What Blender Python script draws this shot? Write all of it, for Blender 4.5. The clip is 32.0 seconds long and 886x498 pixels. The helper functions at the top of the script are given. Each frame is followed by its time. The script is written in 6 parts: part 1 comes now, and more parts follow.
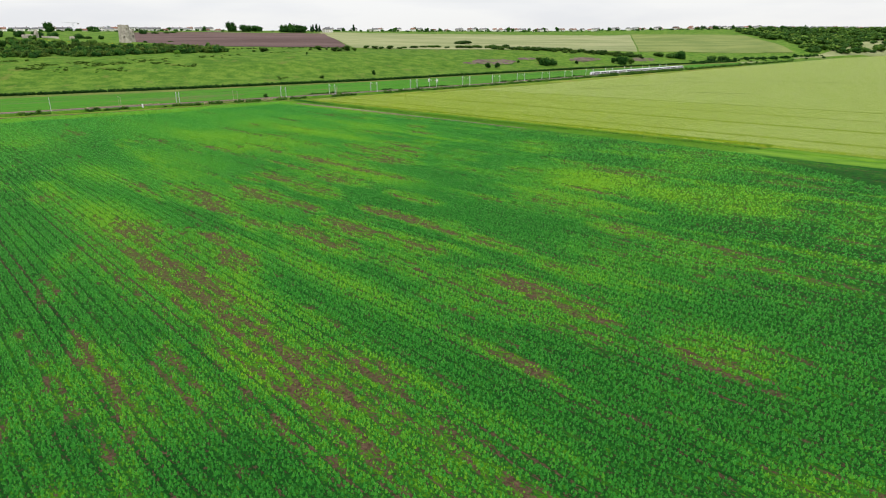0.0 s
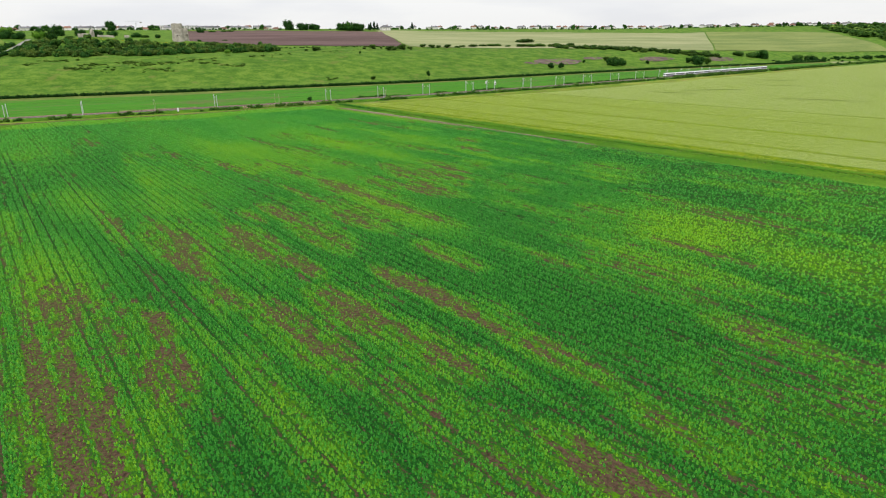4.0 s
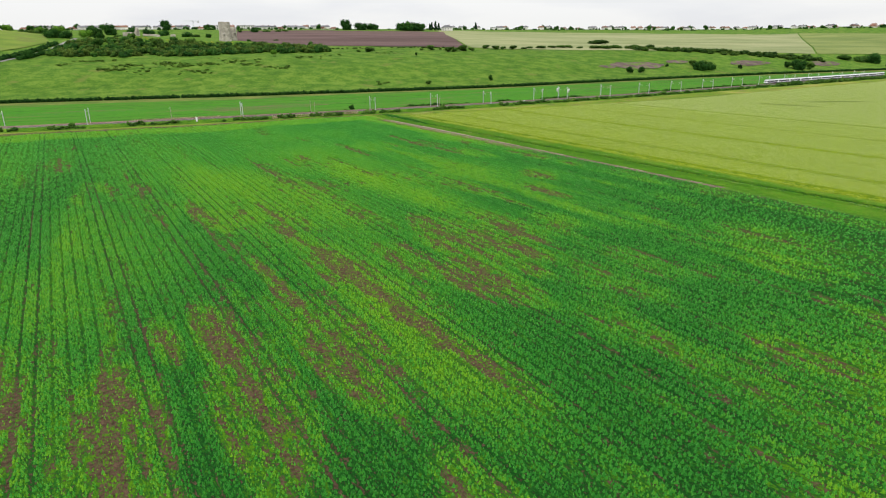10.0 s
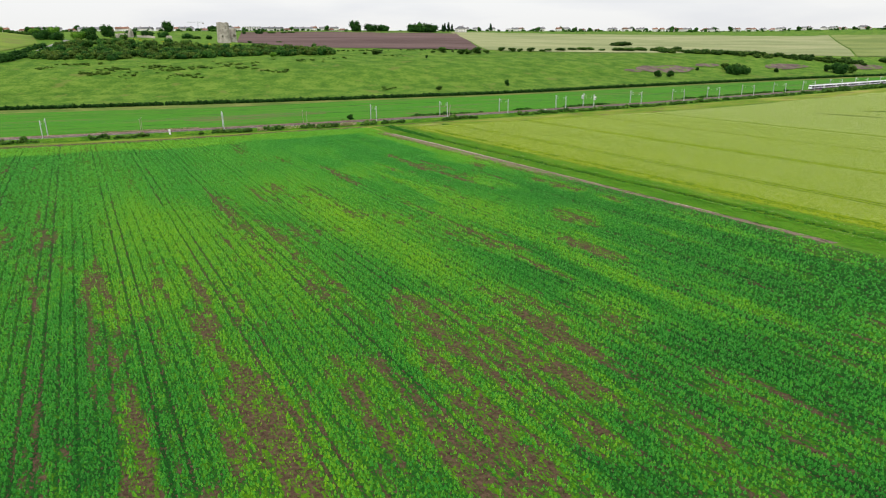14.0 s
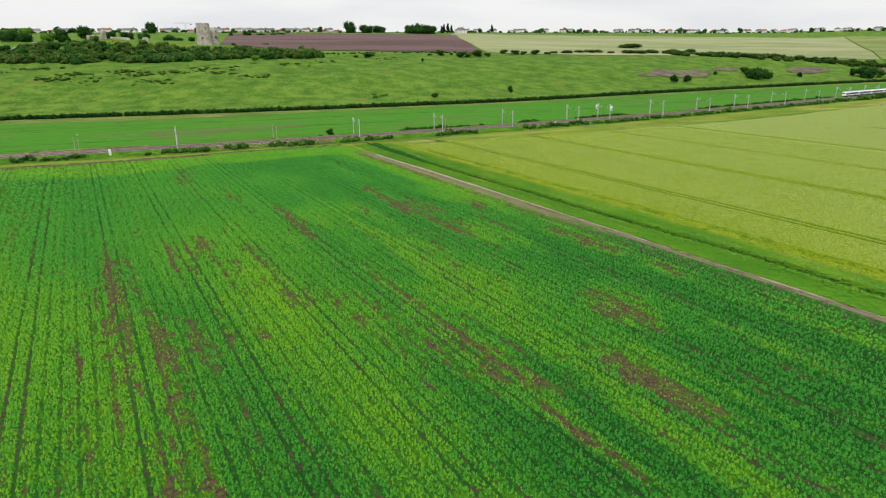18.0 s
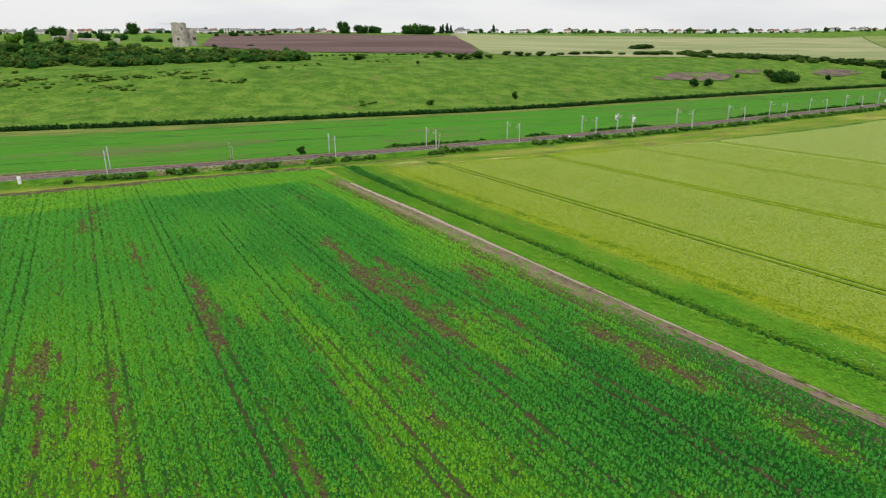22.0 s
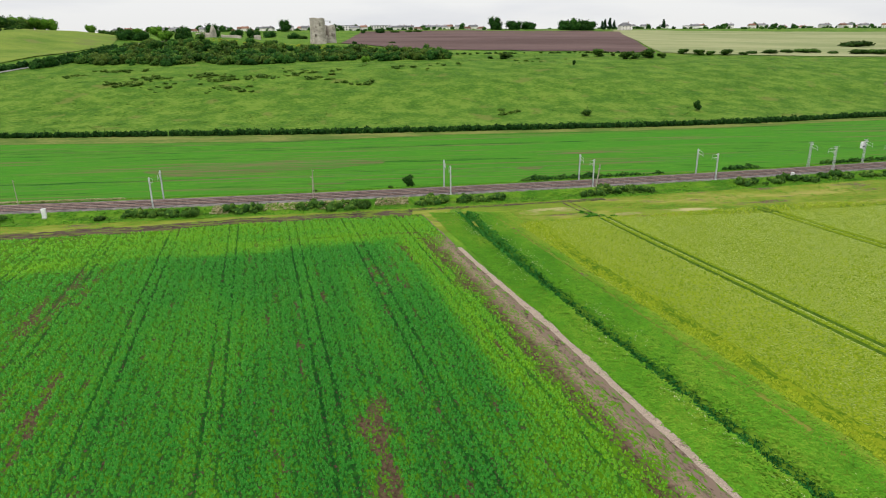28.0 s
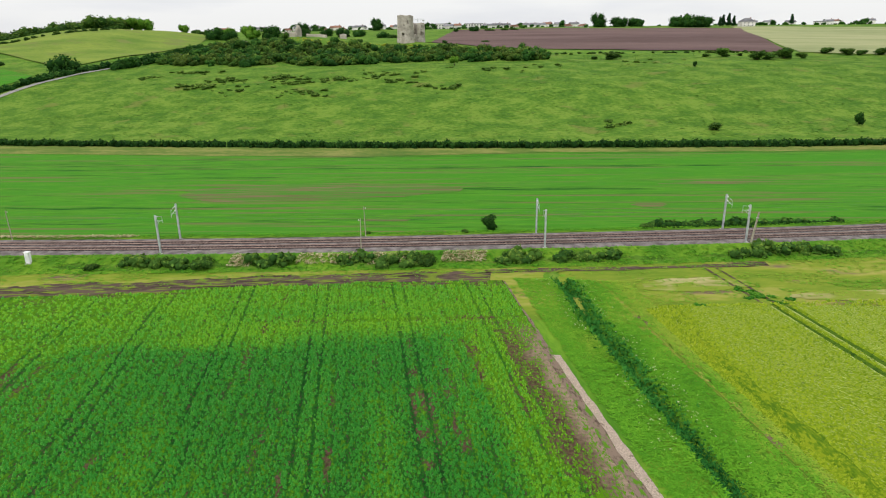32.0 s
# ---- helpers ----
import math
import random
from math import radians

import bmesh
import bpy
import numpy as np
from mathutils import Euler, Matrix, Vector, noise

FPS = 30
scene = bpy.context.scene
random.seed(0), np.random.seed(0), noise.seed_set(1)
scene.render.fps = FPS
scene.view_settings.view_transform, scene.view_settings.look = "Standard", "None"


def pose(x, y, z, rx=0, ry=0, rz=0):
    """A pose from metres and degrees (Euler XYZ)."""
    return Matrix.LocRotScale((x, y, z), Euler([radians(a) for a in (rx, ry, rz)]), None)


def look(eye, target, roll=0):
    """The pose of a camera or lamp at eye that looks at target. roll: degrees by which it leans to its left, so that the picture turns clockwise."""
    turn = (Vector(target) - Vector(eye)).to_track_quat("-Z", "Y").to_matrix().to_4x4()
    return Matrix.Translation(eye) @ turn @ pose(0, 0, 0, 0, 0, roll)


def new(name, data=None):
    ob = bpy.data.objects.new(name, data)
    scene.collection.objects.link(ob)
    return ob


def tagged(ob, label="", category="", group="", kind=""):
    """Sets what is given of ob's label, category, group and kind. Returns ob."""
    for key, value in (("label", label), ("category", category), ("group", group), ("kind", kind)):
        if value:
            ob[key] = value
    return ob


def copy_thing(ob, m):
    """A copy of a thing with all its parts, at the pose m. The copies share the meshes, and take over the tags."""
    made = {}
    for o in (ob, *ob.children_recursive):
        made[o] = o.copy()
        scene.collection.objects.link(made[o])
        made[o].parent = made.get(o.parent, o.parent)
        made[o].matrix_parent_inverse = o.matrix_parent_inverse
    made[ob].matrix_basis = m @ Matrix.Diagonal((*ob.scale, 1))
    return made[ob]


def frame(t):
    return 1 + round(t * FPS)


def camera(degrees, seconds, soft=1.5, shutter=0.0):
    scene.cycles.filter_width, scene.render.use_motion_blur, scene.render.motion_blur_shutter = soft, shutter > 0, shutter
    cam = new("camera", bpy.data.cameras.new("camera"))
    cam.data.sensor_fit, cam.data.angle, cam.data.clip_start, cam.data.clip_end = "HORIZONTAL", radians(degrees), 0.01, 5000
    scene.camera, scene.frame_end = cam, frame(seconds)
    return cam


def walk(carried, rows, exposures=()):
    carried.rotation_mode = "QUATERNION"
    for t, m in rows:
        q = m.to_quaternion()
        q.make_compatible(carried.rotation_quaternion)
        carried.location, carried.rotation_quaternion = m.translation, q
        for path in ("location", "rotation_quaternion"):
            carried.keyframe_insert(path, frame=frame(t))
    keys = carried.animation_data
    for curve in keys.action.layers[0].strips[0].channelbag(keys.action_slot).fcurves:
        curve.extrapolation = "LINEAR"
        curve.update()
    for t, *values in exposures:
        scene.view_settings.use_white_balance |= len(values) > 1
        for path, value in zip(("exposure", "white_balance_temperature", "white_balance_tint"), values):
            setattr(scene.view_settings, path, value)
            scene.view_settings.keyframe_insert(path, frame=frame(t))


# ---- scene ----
cam = camera(70.5, 32.0, soft=1.1)
PATH = [
    (0, (-135.199, -470.521, 35.341), (-134.333, -468.828, 34.721), -0.8),
    (1, (-129.426, -460.876, 35.602), (-128.597, -459.166, 34.981), -0.8),
    (2, (-123.785, -451.525, 35.41), (-122.998, -449.794, 34.79), -0.8),
    (3, (-119.492, -443.942, 36.254), (-118.745, -442.194, 35.63), -0.7),
    (3.5, (-116.993, -439.079, 36.394), (-116.27, -437.322, 35.77), -0.8),
    (5.5, (-107.092, -418.744, 35.414), (-106.436, -416.96, 34.792), -0.7),
    (6, (-105.011, -413.919, 35.449), (-104.376, -412.128, 34.827), -0.7),
    (7, (-100.803, -402.93, 35.185), (-100.224, -401.119, 34.565), -0.7),
    (8, (-97.126, -392.427, 35.216), (-96.569, -390.608, 34.597), -0.8),
    (9, (-93.709, -382.165, 35.562), (-93.164, -380.342, 34.944), -0.7),
    (10, (-89.964, -371.349, 35.485), (-89.433, -369.522, 34.868), -0.6),
    (11, (-86.125, -360.711, 35.621), (-85.611, -358.879, 35.005), -0.7),
    (12, (-82.689, -349.899, 35.414), (-82.188, -348.062, 34.799), -0.7),
    (13, (-79.111, -339.465, 35.557), (-78.62, -337.626, 34.944), -0.7),
    (14, (-75.373, -328.18, 35.213), (-74.882, -326.34, 34.603), -0.6),
    (14.5, (-73.59, -322.526, 34.986), (-73.099, -320.685, 34.377), -0.6),
    (16.5, (-66.12, -299.561, 35.523), (-65.631, -297.719, 34.916), -0.7),
    (17, (-64.026, -295.124, 36.144), (-63.538, -293.282, 35.536), -0.7),
    (18, (-60.38, -283.618, 36.095), (-59.891, -281.775, 35.489), -0.6),
    (19, (-56.768, -272.722, 36.656), (-56.281, -270.879, 36.049), -0.6),
    (20, (-52.775, -261.77, 36.828), (-52.29, -259.927, 36.221), -0.7),
    (21, (-48.857, -250.108, 36.522), (-48.372, -248.264, 35.917), -0.7),
    (22, (-45.172, -238.179, 36.389), (-44.687, -236.334, 35.786), -0.7),
    (23, (-41.396, -227.136, 36.344), (-40.929, -225.287, 35.741), -0.7),
    (24, (-38.205, -216.15, 36.293), (-37.872, -214.272, 35.691), -0.7),
    (24.5, (-36.915, -210.659, 36.384), (-36.626, -208.775, 35.78), -0.7),
    (26.5, (-33.133, -188.795, 36.3), (-32.91, -186.901, 35.696), -0.6),
    (27, (-32.203, -183.256, 36.144), (-32.035, -181.356, 35.541), -0.6),
    (28, (-30.925, -172.436, 36.253), (-30.882, -170.529, 35.649), -0.6),
    (29, (-29.985, -162.272, 36.499), (-30.04, -160.366, 35.895), -0.6),
    (30, (-29.956, -151.452, 36.485), (-30.08, -149.55, 35.881), -0.6),
    (31, (-29.91, -140.675, 36.574), (-30.071, -138.775, 35.971), -0.6),
    (32, (-30.351, -129.75, 36.757), (-30.587, -127.858, 36.153), -0.7),
]
walk(cam, [(t, look(eye, target, roll)) for t, eye, target, roll in PATH], exposures=[(0, 0.04), (10, 0.04), (16, 0.0), (20, -0.05), (24, -0.1), (28, -0.06), (32, 0.0)])

# ---- world and light ----
world = bpy.data.worlds.new("overcast_sky")
scene.world = world
world.use_nodes = True


def node(tree, kind, at=(0, 0), **props):
    n = tree.nodes.new(kind)
    for key, value in props.items():
        setattr(n, key, value)
    return n


def build_sky():
    """Bright broken overcast: a clear sky far behind a thick white cloud deck, brightest overhead."""
    t = world.node_tree
    t.nodes.clear()
    out = node(t, "ShaderNodeOutputWorld")
    bg = node(t, "ShaderNodeBackground")
    sky = node(t, "ShaderNodeTexSky", sky_type="NISHITA", sun_disc=False, sun_elevation=radians(49), sun_rotation=radians(SUN_TURN))
    weak = node(t, "ShaderNodeVectorMath", operation="SCALE")
    weak.inputs["Scale"].default_value = 0.10
    t.links.new(sky.outputs[0], weak.inputs[0])
    co = node(t, "ShaderNodeTexCoord")
    sep = node(t, "ShaderNodeSeparateXYZ")
    t.links.new(co.outputs["Generated"], sep.inputs[0])
    rise = node(t, "ShaderNodeMapRange")
    rise.inputs["From Min"].default_value, rise.inputs["From Max"].default_value = 0.0, 0.9
    rise.inputs["To Min"].default_value, rise.inputs["To Max"].default_value = 0.88, CLOUD_TOP
    t.links.new(sep.outputs["Z"], rise.inputs[0])
    flat = node(t, "ShaderNodeMapping")
    flat.inputs["Scale"].default_value = (1.6, 1.6, 9.0)
    t.links.new(co.outputs["Generated"], flat.inputs[0])
    cloud = node(t, "ShaderNodeTexNoise")
    cloud.inputs["Scale"].default_value, cloud.inputs["Detail"].default_value = 1.7, 6.0
    t.links.new(flat.outputs[0], cloud.inputs["Vector"])
    tone = node(t, "ShaderNodeValToRGB")
    tone.color_ramp.elements[0].position, tone.color_ramp.elements[0].color = 0.36, (0.89, 0.90, 0.935, 1)
    tone.color_ramp.elements[1].position, tone.color_ramp.elements[1].color = 0.52, (1.0, 1.0, 1.0, 1)
    t.links.new(cloud.outputs[0], tone.inputs[0])
    lit = node(t, "ShaderNodeVectorMath", operation="SCALE")
    t.links.new(tone.outputs[0], lit.inputs[0])
    t.links.new(rise.outputs[0], lit.inputs["Scale"])
    mix = node(t, "ShaderNodeMix", data_type="RGBA")
    mix.inputs["Factor"].default_value = 0.93
    t.links.new(weak.outputs[0], mix.inputs["A"])
    t.links.new(lit.outputs[0], mix.inputs["B"])
    t.links.new(mix.outputs["Result"], bg.inputs["Color"])
    t.links.new(bg.outputs[0], out.inputs["Surface"])


SUN_TURN = 215
CLOUD_TOP = 1.65
build_sky()
sun = new("sun", bpy.data.lights.new("sun", "SUN"))
sun.data.energy, sun.data.angle, sun.data.color = 1.6, radians(14), (1.0, 0.96, 0.9)
sun.matrix_world = look((0, 0, 140), (60, 105, 0))

# ---- materials ----


def material(name, low, high, scale=1.0, fine=8.0, rough=0.85, bump=0.15, stretch=(1, 1, 1), turn=0.0, mid=None, spot=None, metal=0.0, randomly=0.0, detail=5.0, grain=0.35, spec=0.06, bump_size=0.05, sheen=None):
    """Two colours over large and fine noise, fine relief; stretch and turn lay the pattern along a direction; spot: a third colour in patches."""
    m = bpy.data.materials.new(name)
    m.use_nodes = True
    t = m.node_tree
    b = t.nodes["Principled BSDF"]
    b.inputs["Roughness"].default_value, b.inputs["Metallic"].default_value = rough, metal
    b.inputs["Specular IOR Level"].default_value = spec
    if sheen:
        b.inputs["Sheen Weight"].default_value, b.inputs["Sheen Roughness"].default_value, b.inputs["Sheen Tint"].default_value = sheen[0], sheen[2], (*sheen[1], 1)
    co = node(t, "ShaderNodeTexCoord")
    mp = node(t, "ShaderNodeMapping", vector_type="TEXTURE")
    mp.inputs["Rotation"].default_value = (0, 0, radians(turn))
    mp.inputs["Scale"].default_value = stretch
    t.links.new(co.outputs["Object"], mp.inputs[0])
    big, small = node(t, "ShaderNodeTexNoise"), node(t, "ShaderNodeTexNoise")
    big.inputs["Scale"].default_value, big.inputs["Detail"].default_value = 1 / scale, detail
    small.inputs["Scale"].default_value, small.inputs["Detail"].default_value = fine / scale, 3.0
    for n in (big, small):
        t.links.new(mp.outputs[0], n.inputs["Vector"])
    total = node(t, "ShaderNodeMath", operation="MULTIPLY_ADD")
    t.links.new(small.outputs[0], total.inputs[0])
    total.inputs[1].default_value = grain
    t.links.new(big.outputs[0], total.inputs[2])
    ramp = node(t, "ShaderNodeValToRGB")
    e = ramp.color_ramp.elements
    e[0].position, e[0].color = 0.40 + grain * 0.35, (*low, 1)
    e[1].position, e[1].color = 0.60 + grain * 0.65, (*high, 1)
    if mid:
        x = e.new(0.5 + grain * 0.5)
        x.color = (*mid, 1)
    t.links.new(total.outputs[0], ramp.inputs[0])
    last = ramp.outputs[0]
    if spot:
        colour, size, share = spot
        n = node(t, "ShaderNodeTexNoise")
        n.inputs["Scale"].default_value, n.inputs["Detail"].default_value = 1 / size, 6.0
        t.links.new(mp.outputs[0], n.inputs["Vector"])
        cut = node(t, "ShaderNodeMapRange")
        cut.inputs["From Min"].default_value, cut.inputs["From Max"].default_value = 0.75 - share, 0.83 - share
        t.links.new(n.outputs[0], cut.inputs[0])
        mix = node(t, "ShaderNodeMix", data_type="RGBA")
        t.links.new(cut.outputs[0], mix.inputs["Factor"])
        t.links.new(last, mix.inputs["A"])
        mix.inputs["B"].default_value = (*colour, 1)
        last = mix.outputs["Result"]
    if randomly:
        info = node(t, "ShaderNodeObjectInfo")
        hsv = node(t, "ShaderNodeHueSaturation")
        span = node(t, "ShaderNodeMapRange")
        span.inputs["To Min"].default_value, span.inputs["To Max"].default_value = 1 - randomly, 1 + randomly
        t.links.new(info.outputs["Random"], span.inputs[0])
        t.links.new(span.outputs[0], hsv.inputs["Value"])
        t.links.new(last, hsv.inputs["Color"])
        last = hsv.outputs[0]
    t.links.new(last, b.inputs["Base Color"])
    if bump:
        bp = node(t, "ShaderNodeBump")
        bp.inputs["Strength"].default_value, bp.inputs["Distance"].default_value = min(1.0, bump * 3), bump_size
        t.links.new(small.outputs[0], bp.inputs["Height"])
        t.links.new(bp.outputs[0], b.inputs["Normal"])
    return m


def leaf_material(name, dark, light, third, randomly=0.0, sheen=None, leafy=0.0):
    """Foliage: each leaf or clump takes its own tone between two greens, by the mesh attribute 'tone' (0 to 1), the third colour near 1."""
    m = bpy.data.materials.new(name)
    m.use_nodes = True
    t = m.node_tree
    b = t.nodes["Principled BSDF"]
    b.inputs["Roughness"].default_value = 0.85
    b.inputs["Specular IOR Level"].default_value = 0.05
    if sheen:
        b.inputs["Sheen Weight"].default_value, b.inputs["Sheen Roughness"].default_value, b.inputs["Sheen Tint"].default_value = sheen[0], 0.24, (*sheen[1], 1)
    a = node(t, "ShaderNodeAttribute", attribute_name="tone")
    ramp = node(t, "ShaderNodeValToRGB")
    e = ramp.color_ramp.elements
    e[0].position, e[0].color = 0.0, (*dark, 1)
    e[1].position, e[1].color = 1.0, (*third, 1)
    x = e.new(0.55)
    x.color = (*light, 1)
    t.links.new(a.outputs["Fac"], ramp.inputs[0])
    last = ramp.outputs[0]
    if leafy:
        co = node(t, "ShaderNodeTexCoord")
        grain = node(t, "ShaderNodeTexNoise")
        grain.inputs["Scale"].default_value, grain.inputs["Detail"].default_value = leafy, 3.0
        t.links.new(co.outputs["Object"], grain.inputs["Vector"])
        more = node(t, "ShaderNodeMath", operation="MULTIPLY_ADD")
        t.links.new(grain.outputs[0], more.inputs[0])
        more.inputs[1].default_value = 0.9
        more_all = node(t, "ShaderNodeMath", operation="ADD")
        more.inputs[2].default_value = -0.45
        t.links.new(a.outputs["Fac"], more_all.inputs[0])
        t.links.new(more.outputs[0], more_all.inputs[1])
        t.links.new(more_all.outputs[0], ramp.inputs[0])
        bp = node(t, "ShaderNodeBump")
        bp.inputs["Strength"].default_value, bp.inputs["Distance"].default_value = 1.0, 0.08
        t.links.new(grain.outputs[0], bp.inputs["Height"])
        t.links.new(bp.outputs[0], b.inputs["Normal"])
    if randomly:
        info = node(t, "ShaderNodeObjectInfo")
        hsv = node(t, "ShaderNodeHueSaturation")
        span = node(t, "ShaderNodeMapRange")
        span.inputs["To Min"].default_value, span.inputs["To Max"].default_value = 1 - randomly, 1 + randomly
        t.links.new(info.outputs["Random"], span.inputs[0])
        t.links.new(span.outputs[0], hsv.inputs["Value"])
        t.links.new(last, hsv.inputs["Color"])
        last = hsv.outputs[0]
    t.links.new(last, b.inputs["Base Color"])
    return m


ROWS_TURN = 14.6  # the crop rows lean this many degrees from the y axis
M = {}
M["pasture"] = material("hill_pasture", (0.044, 0.112, 0.011), (0.120, 0.200, 0.026), 9, 6, 0.95, 0.5, mid=(0.076, 0.157, 0.016), spot=((0.118, 0.155, 0.03), 12, 0.14), stretch=(1.2, 1, 1), grain=0.7, bump_size=0.3)
M["far_crop"] = material("far_crop_green", (0.008, 0.070, 0.007), (0.076, 0.225, 0.014), 9, 10, 0.95, 0.3, stretch=(15, 0.5, 1), turn=5, mid=(0.040, 0.172, 0.010), spot=((0.10, 0.125, 0.035), 4, 0.20), grain=1.0, bump_size=0.2)
M["plough"] = material("ploughed_soil", (0.082, 0.052, 0.048), (0.135, 0.09, 0.083), 40, 30, 0.95, 0.3, stretch=(6, 1, 1), turn=5, bump_size=0.2)
M["pale"] = material("pale_grass_field", (0.175, 0.205, 0.09), (0.275, 0.285, 0.145), 30, 20, 0.95, 0.2, stretch=(6, 1, 1), mid=(0.215, 0.24, 0.11), bump_size=0.3)
M["field_margin"] = material("rough_field_margin", (0.065, 0.12, 0.02), (0.17, 0.185, 0.05), 5, 9, 0.95, 0.4, stretch=(4, 1, 1), mid=(0.11, 0.15, 0.03), grain=0.8)
M["lime"] = material("lime_green_field", (0.088, 0.155, 0.022), (0.165, 0.22, 0.038), 22, 12, 0.95, 0.3, stretch=(2, 1, 1), spot=((0.13, 0.16, 0.04), 14, 0.2), bump_size=0.3)
M["soil"] = material("field_soil", (0.055, 0.034, 0.020), (0.15, 0.092, 0.052), 5, 9, 0.95, 0.3, spot=((0.03, 0.08, 0.008), 3, 0.2), bump_size=0.1)
M["bare"] = material("bare_soil_strip", (0.060, 0.042, 0.031), (0.17, 0.125, 0.095), 1.4, 6, 0.95, 0.4, spot=((0.07, 0.16, 0.012), 0.6, 0.22), turn=14.6, stretch=(1, 2.5, 1), grain=1.0)
M["dark_earth"] = material("damp_bare_earth", (0.026, 0.018, 0.015), (0.088, 0.061, 0.048), 2.5, 6, 0.95, 0.3, spot=((0.12, 0.17, 0.018), 0.9, 0.24), turn=9, stretch=(4, 0.8, 1), grain=0.8)
M["sand"] = material("pale_sandy_track", (0.17, 0.13, 0.10), (0.42, 0.34, 0.275), 1.1, 6, 0.95, 0.5, mid=(0.29, 0.235, 0.185), spot=((0.10, 0.17, 0.03), 0.9, 0.11), grain=1.0, bump_size=0.12)
M["verge"] = material("verge_grass", (0.05, 0.148, 0.011), (0.125, 0.24, 0.018), 6, 10, 0.95, 0.3, turn=14.6, stretch=(1, 3, 1), bump_size=0.1)
M["headland"] = material("headland_grass", (0.10, 0.17, 0.015), (0.26, 0.25, 0.06), 10, 9, 0.95, 0.3, stretch=(3, 1, 1), turn=9, mid=(0.16, 0.21, 0.022), spot=((0.13, 0.095, 0.06), 5, 0.17), bump_size=0.1)
M["far_lime"] = material("distant_grass_field", (0.12, 0.165, 0.045), (0.19, 0.225, 0.07), 30, 14, 0.95, 0.2, stretch=(4, 1, 1))
M["dull_earth"] = material("dull_bare_earth", (0.085, 0.062, 0.055), (0.16, 0.12, 0.105), 8, 6, 0.95, 0.3, spot=((0.1, 0.16, 0.03), 6, 0.22))
M["thin_crop"] = material("thin_crop_soil", (0.08, 0.10, 0.028), (0.15, 0.112, 0.06), 5, 8, 0.95, 0.3, stretch=(12, 0.4, 1), turn=5, spot=((0.045, 0.165, 0.014), 1.6, 0.29))
M["pale_stalks"] = material("pale_thin_stalks", (0.20, 0.21, 0.06), (0.36, 0.32, 0.15), 4, 7, 0.95, 0.3, stretch=(4, 1, 1), turn=9, spot=((0.16, 0.21, 0.025), 3, 0.29))
M["flat_wheat"] = material("flattened_cereal", (0.055, 0.10, 0.012), (0.115, 0.155, 0.02), 4, 7, 0.95, 0.3)
M["ballast"] = material("rail_ballast", (0.085, 0.075, 0.072), (0.20, 0.178, 0.17), 1.6, 12, 0.95, 0.5)
M["dirty_ballast"] = material("oily_ballast", (0.016, 0.011, 0.012), (0.046, 0.033, 0.033), 1.2, 10, 0.95, 0.5)
M["rail"] = material("rail_steel", (0.15, 0.10, 0.085), (0.27, 0.20, 0.17), 1, 8, 0.5, 0.05, metal=0.4)
M["sleeper"] = material("sleeper_concrete", (0.055, 0.044, 0.041), (0.125, 0.10, 0.093), 0.6, 8, 0.9, 0.2, randomly=0.25)
M["wheat"] = material("wheat_field", (0.050, 0.105, 0.004), (0.235, 0.31, 0.012), 0.9, 2.6, 0.9, 0.35, turn=15, stretch=(0.8, 1.25, 1), mid=(0.138, 0.210, 0.007), grain=1.1, bump_size=0.3, spot=((0.115, 0.185, 0.006), 4, 0.16), sheen=(0.55, (1.0, 1.0, 0.66), 0.2))
M["wheel"] = material("wheel_track_growth", (0.012, 0.048, 0.004), (0.06, 0.12, 0.008), 0.8, 5, 0.95, 0.4, grain=0.9)
M["wheat_edge"] = material("thin_yellow_cereal", (0.055, 0.120, 0.006), (0.165, 0.220, 0.010), 1.6, 4, 0.95, 0.4, turn=14.6, stretch=(0.7, 1.6, 1), mid=(0.104, 0.168, 0.007), grain=0.9, bump_size=0.2)
M["rough_grass"] = material("dull_rough_grass", (0.055, 0.125, 0.010), (0.17, 0.185, 0.03), 3, 8, 0.95, 0.4, turn=14.6, stretch=(0.35, 9, 1), mid=(0.095, 0.155, 0.014), grain=0.8, bump_size=0.1)
M["steel"] = material("galvanised_steel", (0.38, 0.40, 0.42), (0.62, 0.64, 0.66), 0.8, 6, 0.55, 0.05, metal=0.5, spec=0.4)
M["white"] = material("white_enamel", (0.62, 0.63, 0.63), (0.82, 0.82, 0.82), 0.9, 5, 0.5, 0.03, spec=0.4)
M["concrete"] = material("grey_concrete", (0.3, 0.29, 0.27), (0.46, 0.45, 0.42), 0.7, 8, 0.9, 0.15)
M["timber"] = material("weathered_timber", (0.24, 0.215, 0.16), (0.45, 0.42, 0.33), 0.5, 10, 0.9, 0.2, stretch=(1, 1, 8))
M["stone"] = material("castle_ragstone", (0.27, 0.245, 0.21), (0.47, 0.43, 0.37), 4.0, 5, 0.95, 0.5, mid=(0.36, 0.33, 0.28), spot=((0.21, 0.185, 0.16), 1.5, 0.16), bump_size=0.25)
# dimmed copy of the ragstone: shade within the tower is in its colour
M["shadow_stone"] = material("shaded_rubble", (0.15, 0.13, 0.11), (0.3, 0.27, 0.23), 1.5, 5, 0.95, 0.5)
M["render_wall"] = material("house_render", (0.55, 0.53, 0.5), (0.8, 0.78, 0.75), 6, 6, 0.85, 0.05, randomly=0.18)
M["roof_tile"] = material("roof_tiles", (0.14, 0.075, 0.055), (0.27, 0.15, 0.11), 4, 10, 0.9, 0.2, randomly=0.35)
M["roof_slate"] = material("roof_slates", (0.12, 0.12, 0.13), (0.24, 0.24, 0.25), 4, 10, 0.9, 0.2, randomly=0.3)
